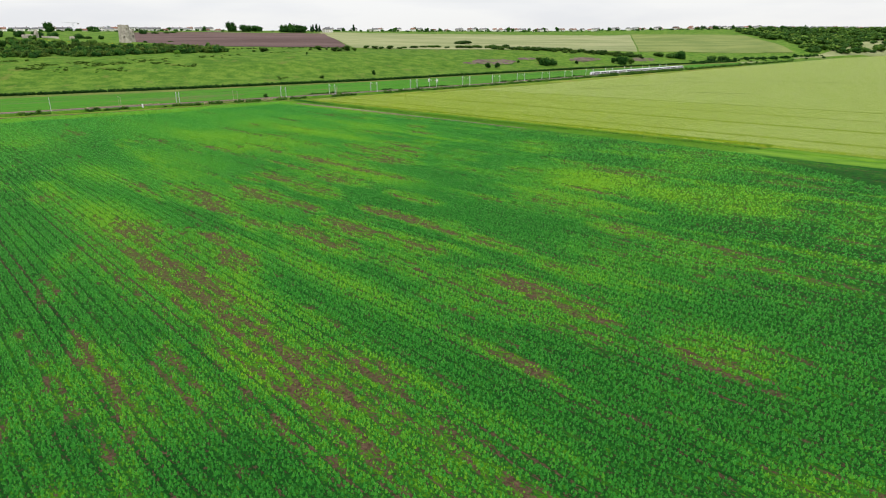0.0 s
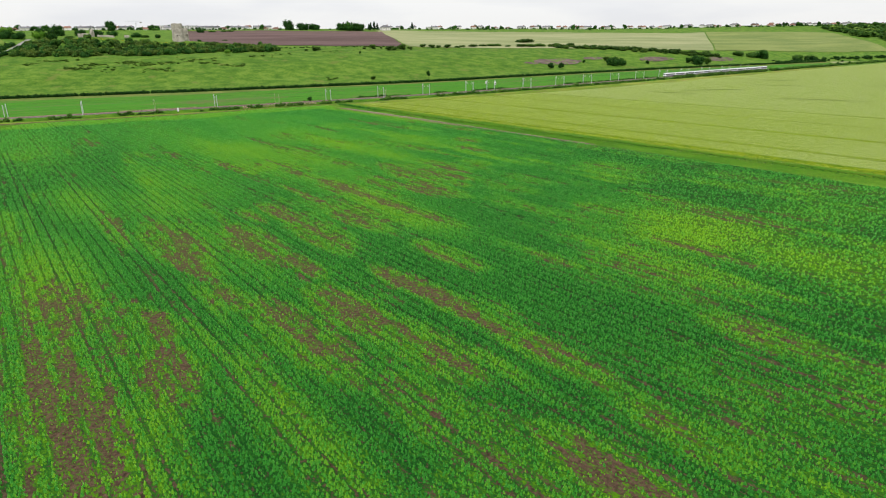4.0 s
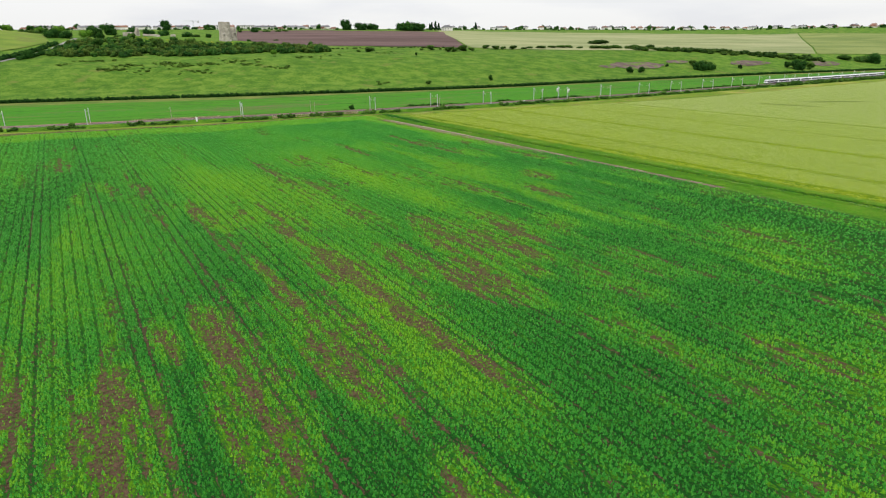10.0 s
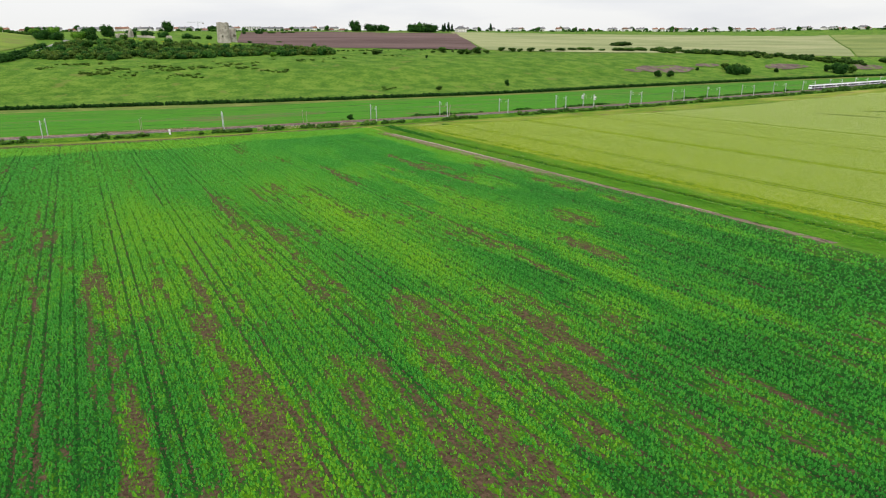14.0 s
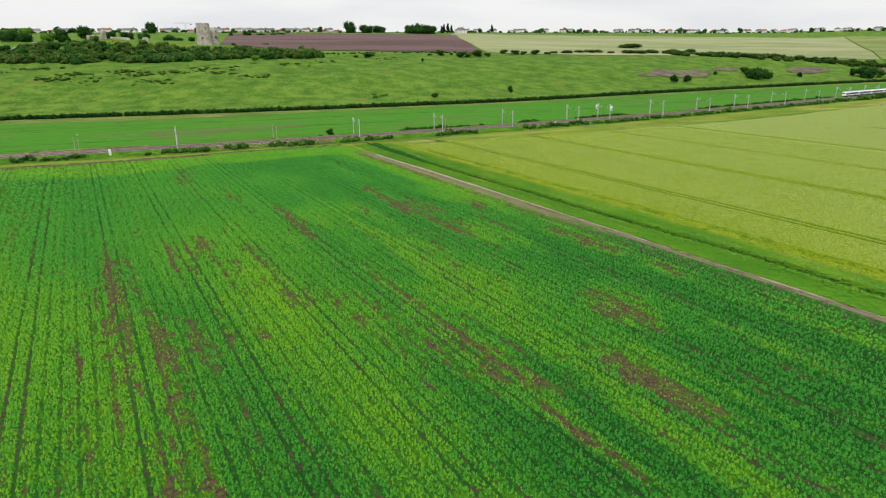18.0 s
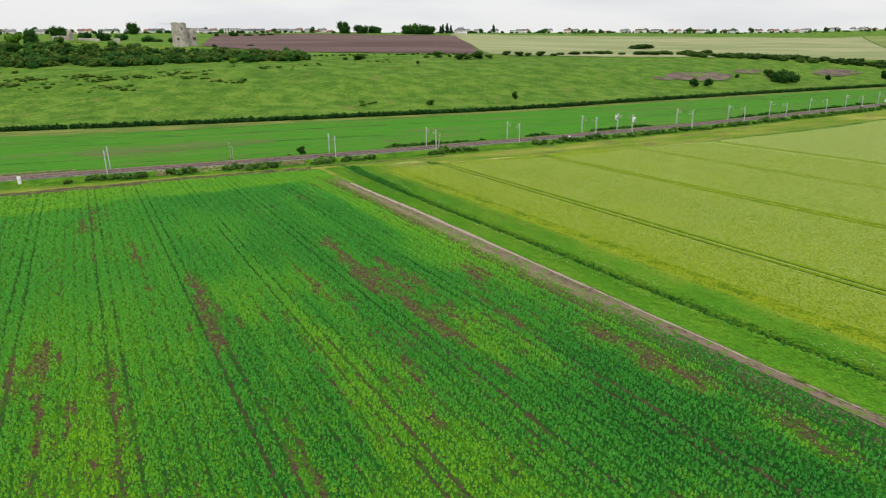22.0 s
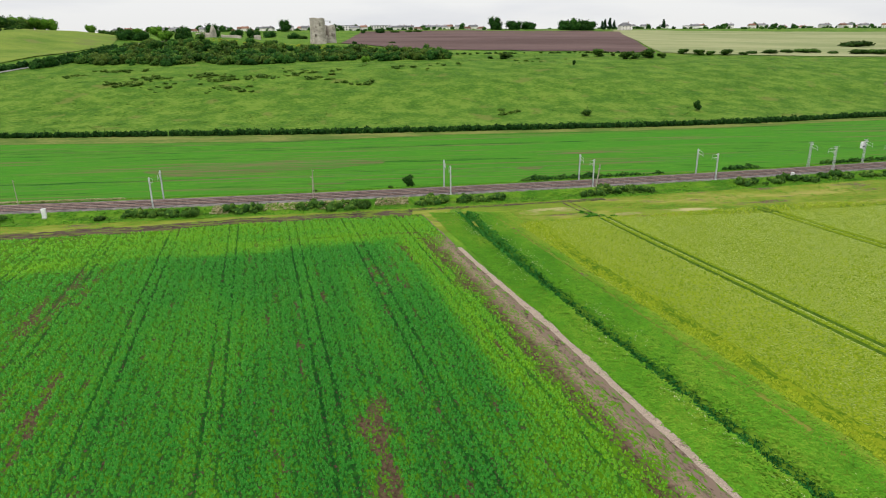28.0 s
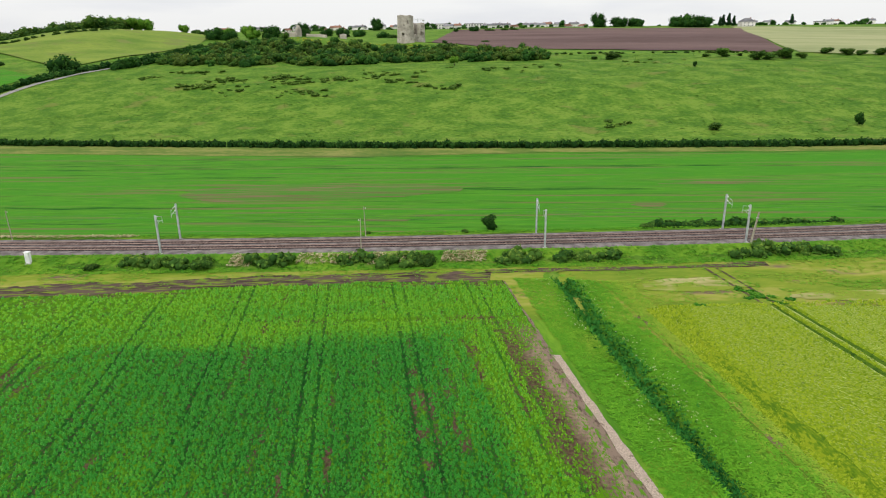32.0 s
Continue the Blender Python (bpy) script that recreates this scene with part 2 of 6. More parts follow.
M["glass"] = material("window_glass", (0.03, 0.035, 0.04), (0.06, 0.065, 0.07), 3, 4, 0.12, 0, spec=0.6)
M["train_white"] = material("train_white_paint", (0.72, 0.72, 0.74), (0.82, 0.82, 0.84), 3, 5, 0.35, 0.02, spec=0.4)
M["train_grey"] = material("train_underframe", (0.05, 0.05, 0.055), (0.12, 0.12, 0.13), 1, 6, 0.8, 0.1)
M["train_roof"] = material("train_roof_grey", (0.32, 0.32, 0.34), (0.45, 0.45, 0.47), 2, 6, 0.6, 0.05)
M["train_band"] = material("train_purple_band", (0.14, 0.05, 0.16), (0.2, 0.08, 0.22), 2, 6, 0.4, 0.02)
M["asphalt"] = material("worn_asphalt", (0.17, 0.165, 0.16), (0.28, 0.27, 0.26), 4, 10, 0.9, 0.2)
M["bark"] = material("bark", (0.06, 0.045, 0.03), (0.14, 0.11, 0.08), 0.3, 6, 0.95, 0.4, stretch=(1, 1, 5))
M["pea"] = leaf_material("pea_leaves", (0.006, 0.058, 0.011), (0.032, 0.200, 0.020), (0.160, 0.325, 0.008), sheen=(0.55, (0.46, 0.95, 0.30)), leafy=7.0)
M["wheat_ears"] = leaf_material("wheat_ears", (0.066, 0.126, 0.005), (0.175, 0.255, 0.011), (0.275, 0.33, 0.02), sheen=(0.65, (1.0, 1.0, 0.66)))
M["grass"] = leaf_material("verge_tufts", (0.036, 0.155, 0.009), (0.088, 0.245, 0.013), (0.22, 0.30, 0.03))
M["reed"] = leaf_material("ditch_reeds", (0.005, 0.042, 0.008), (0.014, 0.100, 0.016), (0.040, 0.185, 0.026))
M["dry"] = leaf_material("dry_grass", (0.2, 0.19, 0.08), (0.34, 0.29, 0.15), (0.45, 0.4, 0.26))
M["umbel"] = leaf_material("white_umbels", (0.18, 0.28, 0.06), (0.32, 0.38, 0.15), (0.5, 0.5, 0.32))
M["leaf"] = leaf_material("broad_leaves", (0.010, 0.038, 0.007), (0.028, 0.085, 0.012), (0.075, 0.15, 0.022), 0.3)
M["hedge_leaf"] = leaf_material("hawthorn_leaves", (0.008, 0.034, 0.006), (0.022, 0.07, 0.010), (0.055, 0.12, 0.02), 0.2)
M["scrub"] = leaf_material("scrub_leaves", (0.018, 0.052, 0.009), (0.054, 0.112, 0.016), (0.125, 0.19, 0.03), 0.3)
M["olive"] = leaf_material("olive_scrub_leaves", (0.026, 0.056, 0.010), (0.074, 0.122, 0.019), (0.15, 0.2, 0.036), 0.2)
M["scrub_light"] = leaf_material("leafy_clumps", (0.02, 0.10, 0.008), (0.05, 0.17, 0.012), (0.1, 0.22, 0.02))
M["low_scrub"] = leaf_material("low_bramble_leaves", (0.040, 0.088, 0.013), (0.088, 0.155, 0.022), (0.15, 0.21, 0.04))
M["pasture_tuft"] = leaf_material("pasture_tussocks", (0.032, 0.092, 0.012), (0.072, 0.16, 0.016), (0.15, 0.22, 0.035))
M["light_leaf"] = leaf_material("young_leaves", (0.05, 0.13, 0.012), (0.1, 0.21, 0.02), (0.17, 0.28, 0.03), 0.15)
M["pine"] = leaf_material("pine_needles", (0.008, 0.03, 0.010), (0.02, 0.055, 0.018), (0.04, 0.085, 0.03), 0.2)
M["gorse"] = leaf_material("yellow_flowers", (0.16, 0.2, 0.02), (0.34, 0.34, 0.03), (0.5, 0.45, 0.04))



def canopy_material():
    """Crop canopy and soil mixed leaf by leaf: 'bare' and 'tone' come from the mesh, the leaves from fine noise along the rows."""
    m = bpy.data.materials.new("crop_canopy")
    m.use_nodes = True
    t = m.node_tree
    b = t.nodes["Principled BSDF"]
    b.inputs["Roughness"].default_value, b.inputs["Specular IOR Level"].default_value = 0.95, 0.03
    b.inputs["Sheen Weight"].default_value, b.inputs["Sheen Roughness"].default_value, b.inputs["Sheen Tint"].default_value = 0.0, 0.32, (0.42, 0.85, 0.20, 1)
    co = node(t, "ShaderNodeTexCoord")
    mp = node(t, "ShaderNodeMapping", vector_type="TEXTURE")
    mp.inputs["Rotation"].default_value = (0, 0, radians(ROWS_TURN))
    t.links.new(co.outputs["Object"], mp.inputs[0])
    long = node(t, "ShaderNodeMapping", vector_type="TEXTURE")
    long.inputs["Scale"].default_value = (1, 2.2, 1)
    t.links.new(mp.outputs[0], long.inputs[0])

    def noise_at(scale, detail, vector):
        n = node(t, "ShaderNodeTexNoise")
        n.inputs["Scale"].default_value, n.inputs["Detail"].default_value, n.inputs["Roughness"].default_value = scale, detail, 0.65
        t.links.new(vector.outputs[0], n.inputs["Vector"])
        return n

    def attribute(name):
        return node(t, "ShaderNodeAttribute", attribute_name=name).outputs["Fac"]

    def math_(op, a, c, d=None):
        n = node(t, "ShaderNodeMath", operation=op)
        for i, v in enumerate((a, c, d)):
            if v is None:
                continue
            if isinstance(v, (int, float)):
                n.inputs[i].default_value = v
            else:
                t.links.new(v, n.inputs[i])
        return n.outputs[0]

    leaf, clump, soil_n = noise_at(4.6, 5, long), noise_at(1.1, 3, long), noise_at(2.0, 6, mp)
    cover = math_("MULTIPLY_ADD", leaf.outputs[0], 0.7, math_("MULTIPLY_ADD", clump.outputs[0], 0.3, 0.05))
    gate = node(t, "ShaderNodeMapRange")
    t.links.new(math_("SUBTRACT", cover, math_("MULTIPLY_ADD", attribute("bare"), 0.135, 0.45)), gate.inputs[0])
    gate.inputs["From Min"].default_value, gate.inputs["From Max"].default_value = -0.02, 0.03
    # low noise gives dark greens: shade between the plants, put into the colour
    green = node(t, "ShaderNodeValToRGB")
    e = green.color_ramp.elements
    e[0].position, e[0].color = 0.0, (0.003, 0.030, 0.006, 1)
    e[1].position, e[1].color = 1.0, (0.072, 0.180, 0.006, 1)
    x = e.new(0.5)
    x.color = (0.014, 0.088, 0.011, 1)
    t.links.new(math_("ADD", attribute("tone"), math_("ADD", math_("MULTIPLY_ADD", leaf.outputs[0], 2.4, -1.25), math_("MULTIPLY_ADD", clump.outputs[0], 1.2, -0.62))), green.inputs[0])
    earth = node(t, "ShaderNodeValToRGB")
    e = earth.color_ramp.elements
    e[0].position, e[0].color = 0.3, (0.026, 0.017, 0.011, 1)
    e[1].position, e[1].color = 0.7, (0.128, 0.082, 0.053, 1)
    t.links.new(soil_n.outputs[0], earth.inputs[0])
    dry = node(t, "ShaderNodeMix", data_type="RGBA")
    t.links.new(math_("MULTIPLY", attribute("dry"), soil_n.outputs[0]), dry.inputs["Factor"])
    t.links.new(earth.outputs[0], dry.inputs["A"])
    dry.inputs["B"].default_value = (0.34, 0.26, 0.19, 1)
    mix = node(t, "ShaderNodeMix", data_type="RGBA")
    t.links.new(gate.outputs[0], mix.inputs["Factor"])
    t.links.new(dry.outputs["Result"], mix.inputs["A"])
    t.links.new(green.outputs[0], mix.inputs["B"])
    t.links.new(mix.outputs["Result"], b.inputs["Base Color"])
    bp = node(t, "ShaderNodeBump")
    bp.inputs["Strength"].default_value, bp.inputs["Distance"].default_value = 1.0, 0.30
    t.links.new(cover, bp.inputs["Height"])
    t.links.new(bp.outputs[0], b.inputs["Normal"])
    return m


M["canopy"] = canopy_material()

# ---- building helpers ----


def smooth(t):
    t = np.clip(t, 0, 1)
    return t * t * (3 - 2 * t)


def lattice(ix, iy, seed):
    h = np.sin(ix * 127.1 + iy * 311.7 + seed * 74.7) * 43758.5453
    return h - np.floor(h)


def value_noise(x, y, seed=0):
    ix, iy = np.floor(x), np.floor(y)
    fx, fy = smooth(x - ix), smooth(y - iy)
    a, b = lattice(ix, iy, seed), lattice(ix + 1, iy, seed)
    c, d = lattice(ix, iy + 1, seed), lattice(ix + 1, iy + 1, seed)
    return (a * (1 - fx) + b * fx) * (1 - fy) + (c * (1 - fx) + d * fx) * fy


def fbm(x, y, seed=0, octaves=4):
    total, amp = 0, 0.5
    for k in range(octaves):
        total = total + amp * value_noise(x * 2**k, y * 2**k, seed + k * 13)
        amp *= 0.5
    return total / (1 - 0.5**octaves)


def mesh_of(name, verts, faces, mat, tone=None, flat=False):
    """A mesh from arrays: verts (n, 3), faces (m, 3) or (m, 4)."""
    verts, faces = np.asarray(verts, np.float32), np.asarray(faces, np.int32)
    me = bpy.data.meshes.new(name)
    k = faces.shape[1]
    me.vertices.add(len(verts))
    me.vertices.foreach_set("co", verts.ravel())
    me.loops.add(faces.size)
    me.loops.foreach_set("vertex_index", faces.ravel())
    me.polygons.add(len(faces))
    me.polygons.foreach_set("loop_start", np.arange(0, faces.size, k, dtype=np.int32))
    me.update(calc_edges=True)
    if tone is not None:
        me.attributes.new("tone", "FLOAT", "POINT").data.foreach_set("value", np.asarray(tone, np.float32))
    if not flat:
        me.polygons.foreach_set("use_smooth", np.ones(len(faces), bool))
    me.materials.append(mat)
    return me


def thing(name, label, category, group="", kind="", at=None):
    ob = new(name)
    if at is not None:
        ob.matrix_world = at
    return tagged(ob, label, category, group, kind)


def part(name, bm, mat, parent, label=""):
    """One mesh object under a thing or a part; bm is a bmesh or a finished mesh."""
    if isinstance(bm, bmesh.types.BMesh):
        me = bpy.data.meshes.new(name)
        bm.to_mesh(me)
        bm.free()
        me.materials.append(mat)
    else:
        me = bm
    ob = new(name, me)
    ob.parent = parent
    return tagged(ob, label)


def box(bm, x0, x1, y0, y1, z0, z1, bevel=0.0):
    m = Matrix.LocRotScale(((x0 + x1) / 2, (y0 + y1) / 2, (z0 + z1) / 2), None, (x1 - x0, y1 - y0, z1 - z0))
    made = bmesh.ops.create_cube(bm, size=1, matrix=m)
    if bevel:
        edges = list({e for v in made["verts"] for e in v.link_edges})
        bmesh.ops.bevel(bm, geom=edges, offset=bevel, segments=2, affect="EDGES")
    return bm


def rod(bm, a, b, r0, r1=None, sides=8):
    a, b = Vector(a), Vector(b)
    d = b - a
    m = Matrix.Translation((a + b) / 2) @ d.to_track_quat("Z", "Y").to_matrix().to_4x4()
    bmesh.ops.create_cone(bm, cap_ends=True, segments=sides, radius1=r0, radius2=r0 if r1 is None else r1, depth=d.length, matrix=m)
    return bm


def prism(bm, outline, x0, x1):
    """A closed outline of (y, z) drawn out along x."""
    a = [bm.verts.new((x0, y, z)) for y, z in outline]
    b = [bm.verts.new((x1, y, z)) for y, z in outline]
    bm.faces.new(a[::-1])
    bm.faces.new(b)
    for i in range(len(a)):
        j = (i + 1) % len(a)
        bm.faces.new((a[i], a[j], b[j], b[i]))
    return bm


# ---- the lie of the land ----


def curve(points):
    xs, ys = zip(*points)

    def f(x, w=30.0):
        return sum(np.interp(np.asarray(x, float) + d * w, xs, ys) for d in (-1, -0.5, 0, 0.5, 1)) / 5

    return f


def rail_y(x):
    """The middle of the double track."""
    x = np.asarray(x, float)
    d = np.clip(x, -200, 214) + 24.5
    return -11 + 0.16 * d + 0.0003 * d * d + np.where(x > 214, (x - 214) * 0.303, 0) + np.where(x < -200, (x + 200) * 0.055, 0)


hedge_y = curve([(-3000, 260), (-700, 130), (-400, 100), (-229, 93), (-77, 93), (25, 100), (95, 107), (165, 127), (300, 160), (431, 187), (655, 220), (1070, 300), (1400, 335), (2000, 410), (4600, 700)])
profile = curve([(-100, -1), (0, 4), (30, 8), (75, 19), (110, 25), (145, 29), (175, 31), (205, 34), (300, 42), (540, 60.5), (700, 65.5), (1200, 68), (6000, 68)])


def east(x):
    """The distant eastern slope is steeper by this much."""
    return 1 + 0.9 * smooth((np.asarray(x, float) - 800) / 500)


def crop_edge(y):
    """x of the crop's border with the verge."""
    return -26 + 0.262 * (-56 - np.asarray(y, float))


def ditch_x(y):
    y = np.asarray(y, float)
    return crop_edge(y) + 8.4 + 0.25 * np.sin(y * 0.09) + 1.0 * smooth((-110 - y) / 50) + 1.1 * smooth((-160 - y) / 40) + 1.5 * smooth((y + 52) / 24) + 2.0 * smooth((-210 - y) / 80)


def terrain(x, y):
    x, y = np.asarray(x, float), np.asarray(y, float)
    yh, yr = hedge_y(x), rail_y(x)
    s = (y - yh) * east(x)
    hill = profile(s, 14.0)
    plain = 4.0 * np.clip((y - yr - 9) / np.maximum(yh - yr - 9, 20), 0, 1) ** 1.3
    z = np.where(s > 0, hill, plain)
    bank = 1.15 * smooth((10.5 - np.abs(y - yr)) / 4.5)
    z = np.maximum(z, bank)
    far = smooth(s / 60)
    z = z + 5.0 * np.exp(-(((x + 112) / 42) ** 2 + ((y - 332) / 38) ** 2))
    z = z + 9.5 * np.exp(-(((x + 195) / 52) ** 2 + ((y - 342) / 48) ** 2))
    z = z + 16.0 * np.exp(-(((x + 380) / 95) ** 2 + ((y - 380) / 110) ** 2))
    z = z + far * (2.0 * (fbm(x / 60, y / 45, 3, 3) - 0.5) + 0.55 * (fbm(x / 16, y / 11, 5, 2) - 0.5))
    dt = (x - ditch_x(y)) * 0.967
    z = z - 1.1 * np.exp(-((dt / 0.7) ** 2)) * smooth((-24 - y) / 6) * smooth((y + 460) / 20)
    return z


def on(x, y, lift=0.0):
    return float(terrain(x, y)) + lift


def axis(*pieces):
    """Grid lines: (start, end, step) pieces one after another."""
    return np.unique(np.concatenate([np.arange(a, b, s) for a, b, s in pieces]).round(3))


def sheet(name, gx, gy, lift=0.0, height=None):
    """Verts and quads of a grid on the land; gx, gy are 2D arrays of places."""
    z = terrain(gx, gy) + lift if height is None else height
    verts = np.stack([gx, gy, z], -1).reshape(-1, 3)
    n, m = gx.shape
    i = np.arange(n * m).reshape(n, m)
    faces = np.stack([i[:-1, :-1], i[1:, :-1], i[1:, 1:], i[:-1, 1:]], -1).reshape(-1, 4)
    return verts, faces


def draped(name, corners, nu, nv, mat, lift, label, category, kind="structure", ragged=0.0):
    """A four-cornered patch laid over the land; corners run round it, the first side has nu cells."""
    a, b, c, d = (np.array(p, float) for p in corners)
    u, v = np.meshgrid(np.linspace(0, 1, nu + 1), np.linspace(0, 1, nv + 1), indexing="ij")
    p = (1 - u)[..., None] * ((1 - v)[..., None] * a + v[..., None] * d) + u[..., None] * ((1 - v)[..., None] * b + v[..., None] * c)
    gx, gy = p[..., 0], p[..., 1]
    if ragged:
        gx = gx + ragged * (fbm(gx / 9, gy / 9, 21) - 0.5) * 2
        gy = gy + ragged * (fbm(gx / 9, gy / 9, 22) - 0.5) * 2
    verts, faces = sheet(name, gx, gy, lift)
    return tagged(new(name, mesh_of(name, verts, faces, mat)), label, category, "", kind)


# ---- ground ----
gx = axis((-4000, -600, 100), (-600, -260, 16), (-260, -60, 6), (-60, 60, 1.6), (60, 300, 6), (300, 700, 14), (700, 1500, 40), (1500, 4600, 100))
gy = axis((-1500, -480, 40), (-480, -24, 3.0), (-24, 120, 2.5), (120, 340, 4), (340, 760, 10), (760, 1400, 40), (1400, 4700, 150))
X, Y = np.meshgrid(gx, gy, indexing="ij")
dip = 1.6 * smooth((6.5 - np.abs(X - ditch_x(Y))) / 2.5) * smooth((-30 - Y) / 6) * smooth((Y + 470) / 10)
v, f = sheet("ground", X, Y, -dip)
ground = tagged(new("ground", mesh_of("ground", v, f, M["pasture"])), "green grassland rising from flat marsh to a ridge", "ground", "", "structure")

# far crop between the railway and the hedge


def margin_width(x):
    """How far below the hedge the far crop ends."""
    return 10.5 + 7.5 * smooth((-5 - x) / 100)


ux = axis((-420, 752, 8))
vv = np.linspace(0, 1, 26)
X = np.repeat(ux[:, None], len(vv), 1)
Y = (rail_y(X) + 9.5) * (1 - vv) + (hedge_y(X) - margin_width(X)) * vv
v, f = sheet("far_field", X, Y, 0.12)
tagged(new("far_field", mesh_of("far_field", v, f, M["far_crop"])), "smooth bright green crop field beyond the railway", "field", "", "structure")
ux = axis((756, 2400, 20))
X = np.repeat(ux[:, None], len(vv), 1)
Y = (rail_y(X) + 9.5) * (1 - vv) + (hedge_y(X) - 5) * vv
v, f = sheet("dry_marsh_field", X, Y, 0.3)
tagged(new("dry_marsh_field", mesh_of("dry_marsh_field", v, f, M["pale"])), "pale dry marsh grass beyond the crop", "field", "", "structure")
draped("ploughed_field", [(138, 306), (196, 604), (-104, 604), (-104, 352)], 60, 50, M["plough"], 0.45, "bare purple-brown ploughed field on the hilltop", "field")
draped("pale_field", [(143, 308), (600, 296), (905, 640), (200, 650)], 70, 50, M["pale"], 0.4, "pale dry grass field on the far slope", "field")

X = np.repeat(axis((-420, 752, 5))[:, None], 7, 1)
S = -4.6 - (margin_width(X) - 3.2) * np.repeat(np.linspace(1, 0, 7)[None], len(X), 0)
v, f = sheet("field_margin", X, hedge_y(X) + S + 2.0 * (fbm(X / 9, S / 3, 24) - 0.5), 0.2)
tagged(new("field_margin", mesh_of("field_margin", v, f, M["field_margin"])), "rough pale grass margin below the long hedge", "grass", "", "structure")

# crop field soil under the plants
X, Y = np.meshgrid(np.linspace(0, 1, 80), axis((-700, -28, 4.0)), indexing="ij")
left = -520 + 0 * Y
X = left * (1 - X) + (crop_edge(Y) - 0.2) * X
Y = np.minimum(Y, rail_y(X) - 16)
v, f = sheet("crop_soil", X, Y, 0.03)
tagged(new("crop_soil", mesh_of("crop_soil", v, f, M["soil"])), "brown field soil between green crop rows", "soil", "", "structure")


def strip(name, mat, label, y0, y1, near, far, step=1.5, lift=0.08, wobble=0.8, seed=31, sides=5, category="soil"):
    """A strip along the crop border: near and far are its offsets from the border."""
    Y, S = np.meshgrid(axis((y0, y1, step)), np.linspace(0, 1, sides), indexing="ij")
    a = near(Y) if callable(near) else near
    b = far(Y) if callable(far) else far
    X = crop_edge(Y) + a + (b - a) * S + wobble * ((fbm(Y / 7, Y * 0 + S * 3, seed) - 0.5) + 0.5 * (fbm(Y / 1.6, Y * 0 + S * 5, seed + 1) - 0.5))
    v, f = sheet(name, X, Y, lift)
    return tagged(new(name, mesh_of(name, v, f[:, ::-1], mat)), label, category, "", "structure")


strip("bare_strip", M["bare"], "thin bare brown path at the crop corner", -64, -31, lambda y: -0.8 + 0 * y, lambda y: 0.15 + 0 * y, step=0.5, wobble=0.5)
strip("sandy_track", M["sand"], "pale sandy foot track between crop and verge", -240, -57, step=0.5, near=lambda y: -0.1 + 1.1 * smooth((-57 - y) / 50) + 0.5 * smooth((-115 - y) / 60), far=lambda y: 0.95 + 1.1 * smooth((-57 - y) / 45) - 0.3 * smooth((-115 - y) / 60), lift=0.11, wobble=0.55, seed=33)
strip("bare_strip", M["bare"], "bare brown earth between crop and sandy track", -240, -56, lambda y: -1.0 + 0 * y, lambda y: 0.35 + 1.1 * smooth((-57 - y) / 50) + 0.5 * smooth((-115 - y) / 60), step=0.5, lift=0.09, wobble=0.9, seed=48)
strip("field_verge", M["verge"], "bright green grass verge beside the ditch", -480, -26, 0.4, 20.6, lift=0.02, wobble=0.5, seed=35, sides=56, category="grass")
strip("rough_margin", M["rough_grass"], "dull rough grass beside the cereal", -330, -46, lambda y: 14.6 + 0 * y, lambda y: 18.6 + 1.6 * smooth((y + 60) / 20), lift=0.05, wobble=1.6, seed=39, sides=8, category="grass")
strip("worn_path", M["headland"], "thin worn line in the grass", -78, -34, 16.2, 16.7, lift=0.06, seed=37, wobble=1.0)

# headland by the railway
tx = axis((-420, 760, 3.0))


def beside(name, mat, label, x0, x1, near, far, lift, seed, category="grass", ragged=1.2, cells=8):
    """A strip along the railway: near and far are its offsets from the track's middle, which may be functions of x."""
    X, S = np.meshgrid(np.arange(x0, x1, 0.8 if x1 - x0 < 320 else 2.0), np.linspace(0, 1, cells), indexing="ij")
    a = near(X) if callable(near) else near
    b = far(X) if callable(far) else far
    Y = rail_y(X) + a + (b - a) * S + ragged * (fbm(X / 6, S * 4, seed) - 0.5) + 0.5 * ragged * (fbm(X / 1.4, S * 4, seed + 1) - 0.5)
    v, f = sheet(name, X, Y, lift)
    return tagged(new(name, mesh_of(name, v, f, mat)), label, category, "", "structure")


beside("headland", M["headland"], "patchy yellow-green headland grass along the railway", -420, 700, lambda x: -36 + 7 * smooth((-x - 20) / 40), -11.5, 0.05, 41, cells=14)
beside("dirt_track", M["dark_earth"], "thin bare earth line along the headland", -36, 14, -15.2, -13.4, 0.10, 44, "track", 0.9)
beside("dirt_track", M["dark_earth"], "dark bare earth track along the headland", -330, -34, lambda x: -20.2 - 4 * smooth((-60 - x) / 60), lambda x: -14.2 - 4 * smooth((-60 - x) / 60), 0.10, 43, "track", 2.5)
beside("rail_verge", M["verge"], "rough green railway verge", -420, 760, -12.5, -5.2, 0.06, 45)
beside("rail_verge", M["verge"], "rough green railway verge beyond the tracks", -420, 760, 5.2, 11.0, 0.08, 46)

# ---- railway ----
rail = thing("railway", "double railway track on grey-brown ballast", "railway", "", "structure")


def along(offset, xs=None):
    """Points at an offset to the far side of the track's middle."""
    xs = tx if xs is None else xs
    slope = (rail_y(xs + 0.5) - rail_y(xs - 0.5))
    n = np.sqrt(1 + slope**2)
    return xs - slope / n * offset, rail_y(xs) + offset / n


def ribbon(name, offsets, heights, mat, parent, label=""):
    P = [along(o) for o in offsets]
    X, Y = np.stack([p[0] for p in P], 1), np.stack([p[1] for p in P], 1)
    Z = np.repeat(np.array(heights)[None], len(tx), 0)
    v, f = sheet(name, X, Y, 0, Z)
    return part(name, mesh_of(name, v, f, mat, flat=True), mat, parent, label)


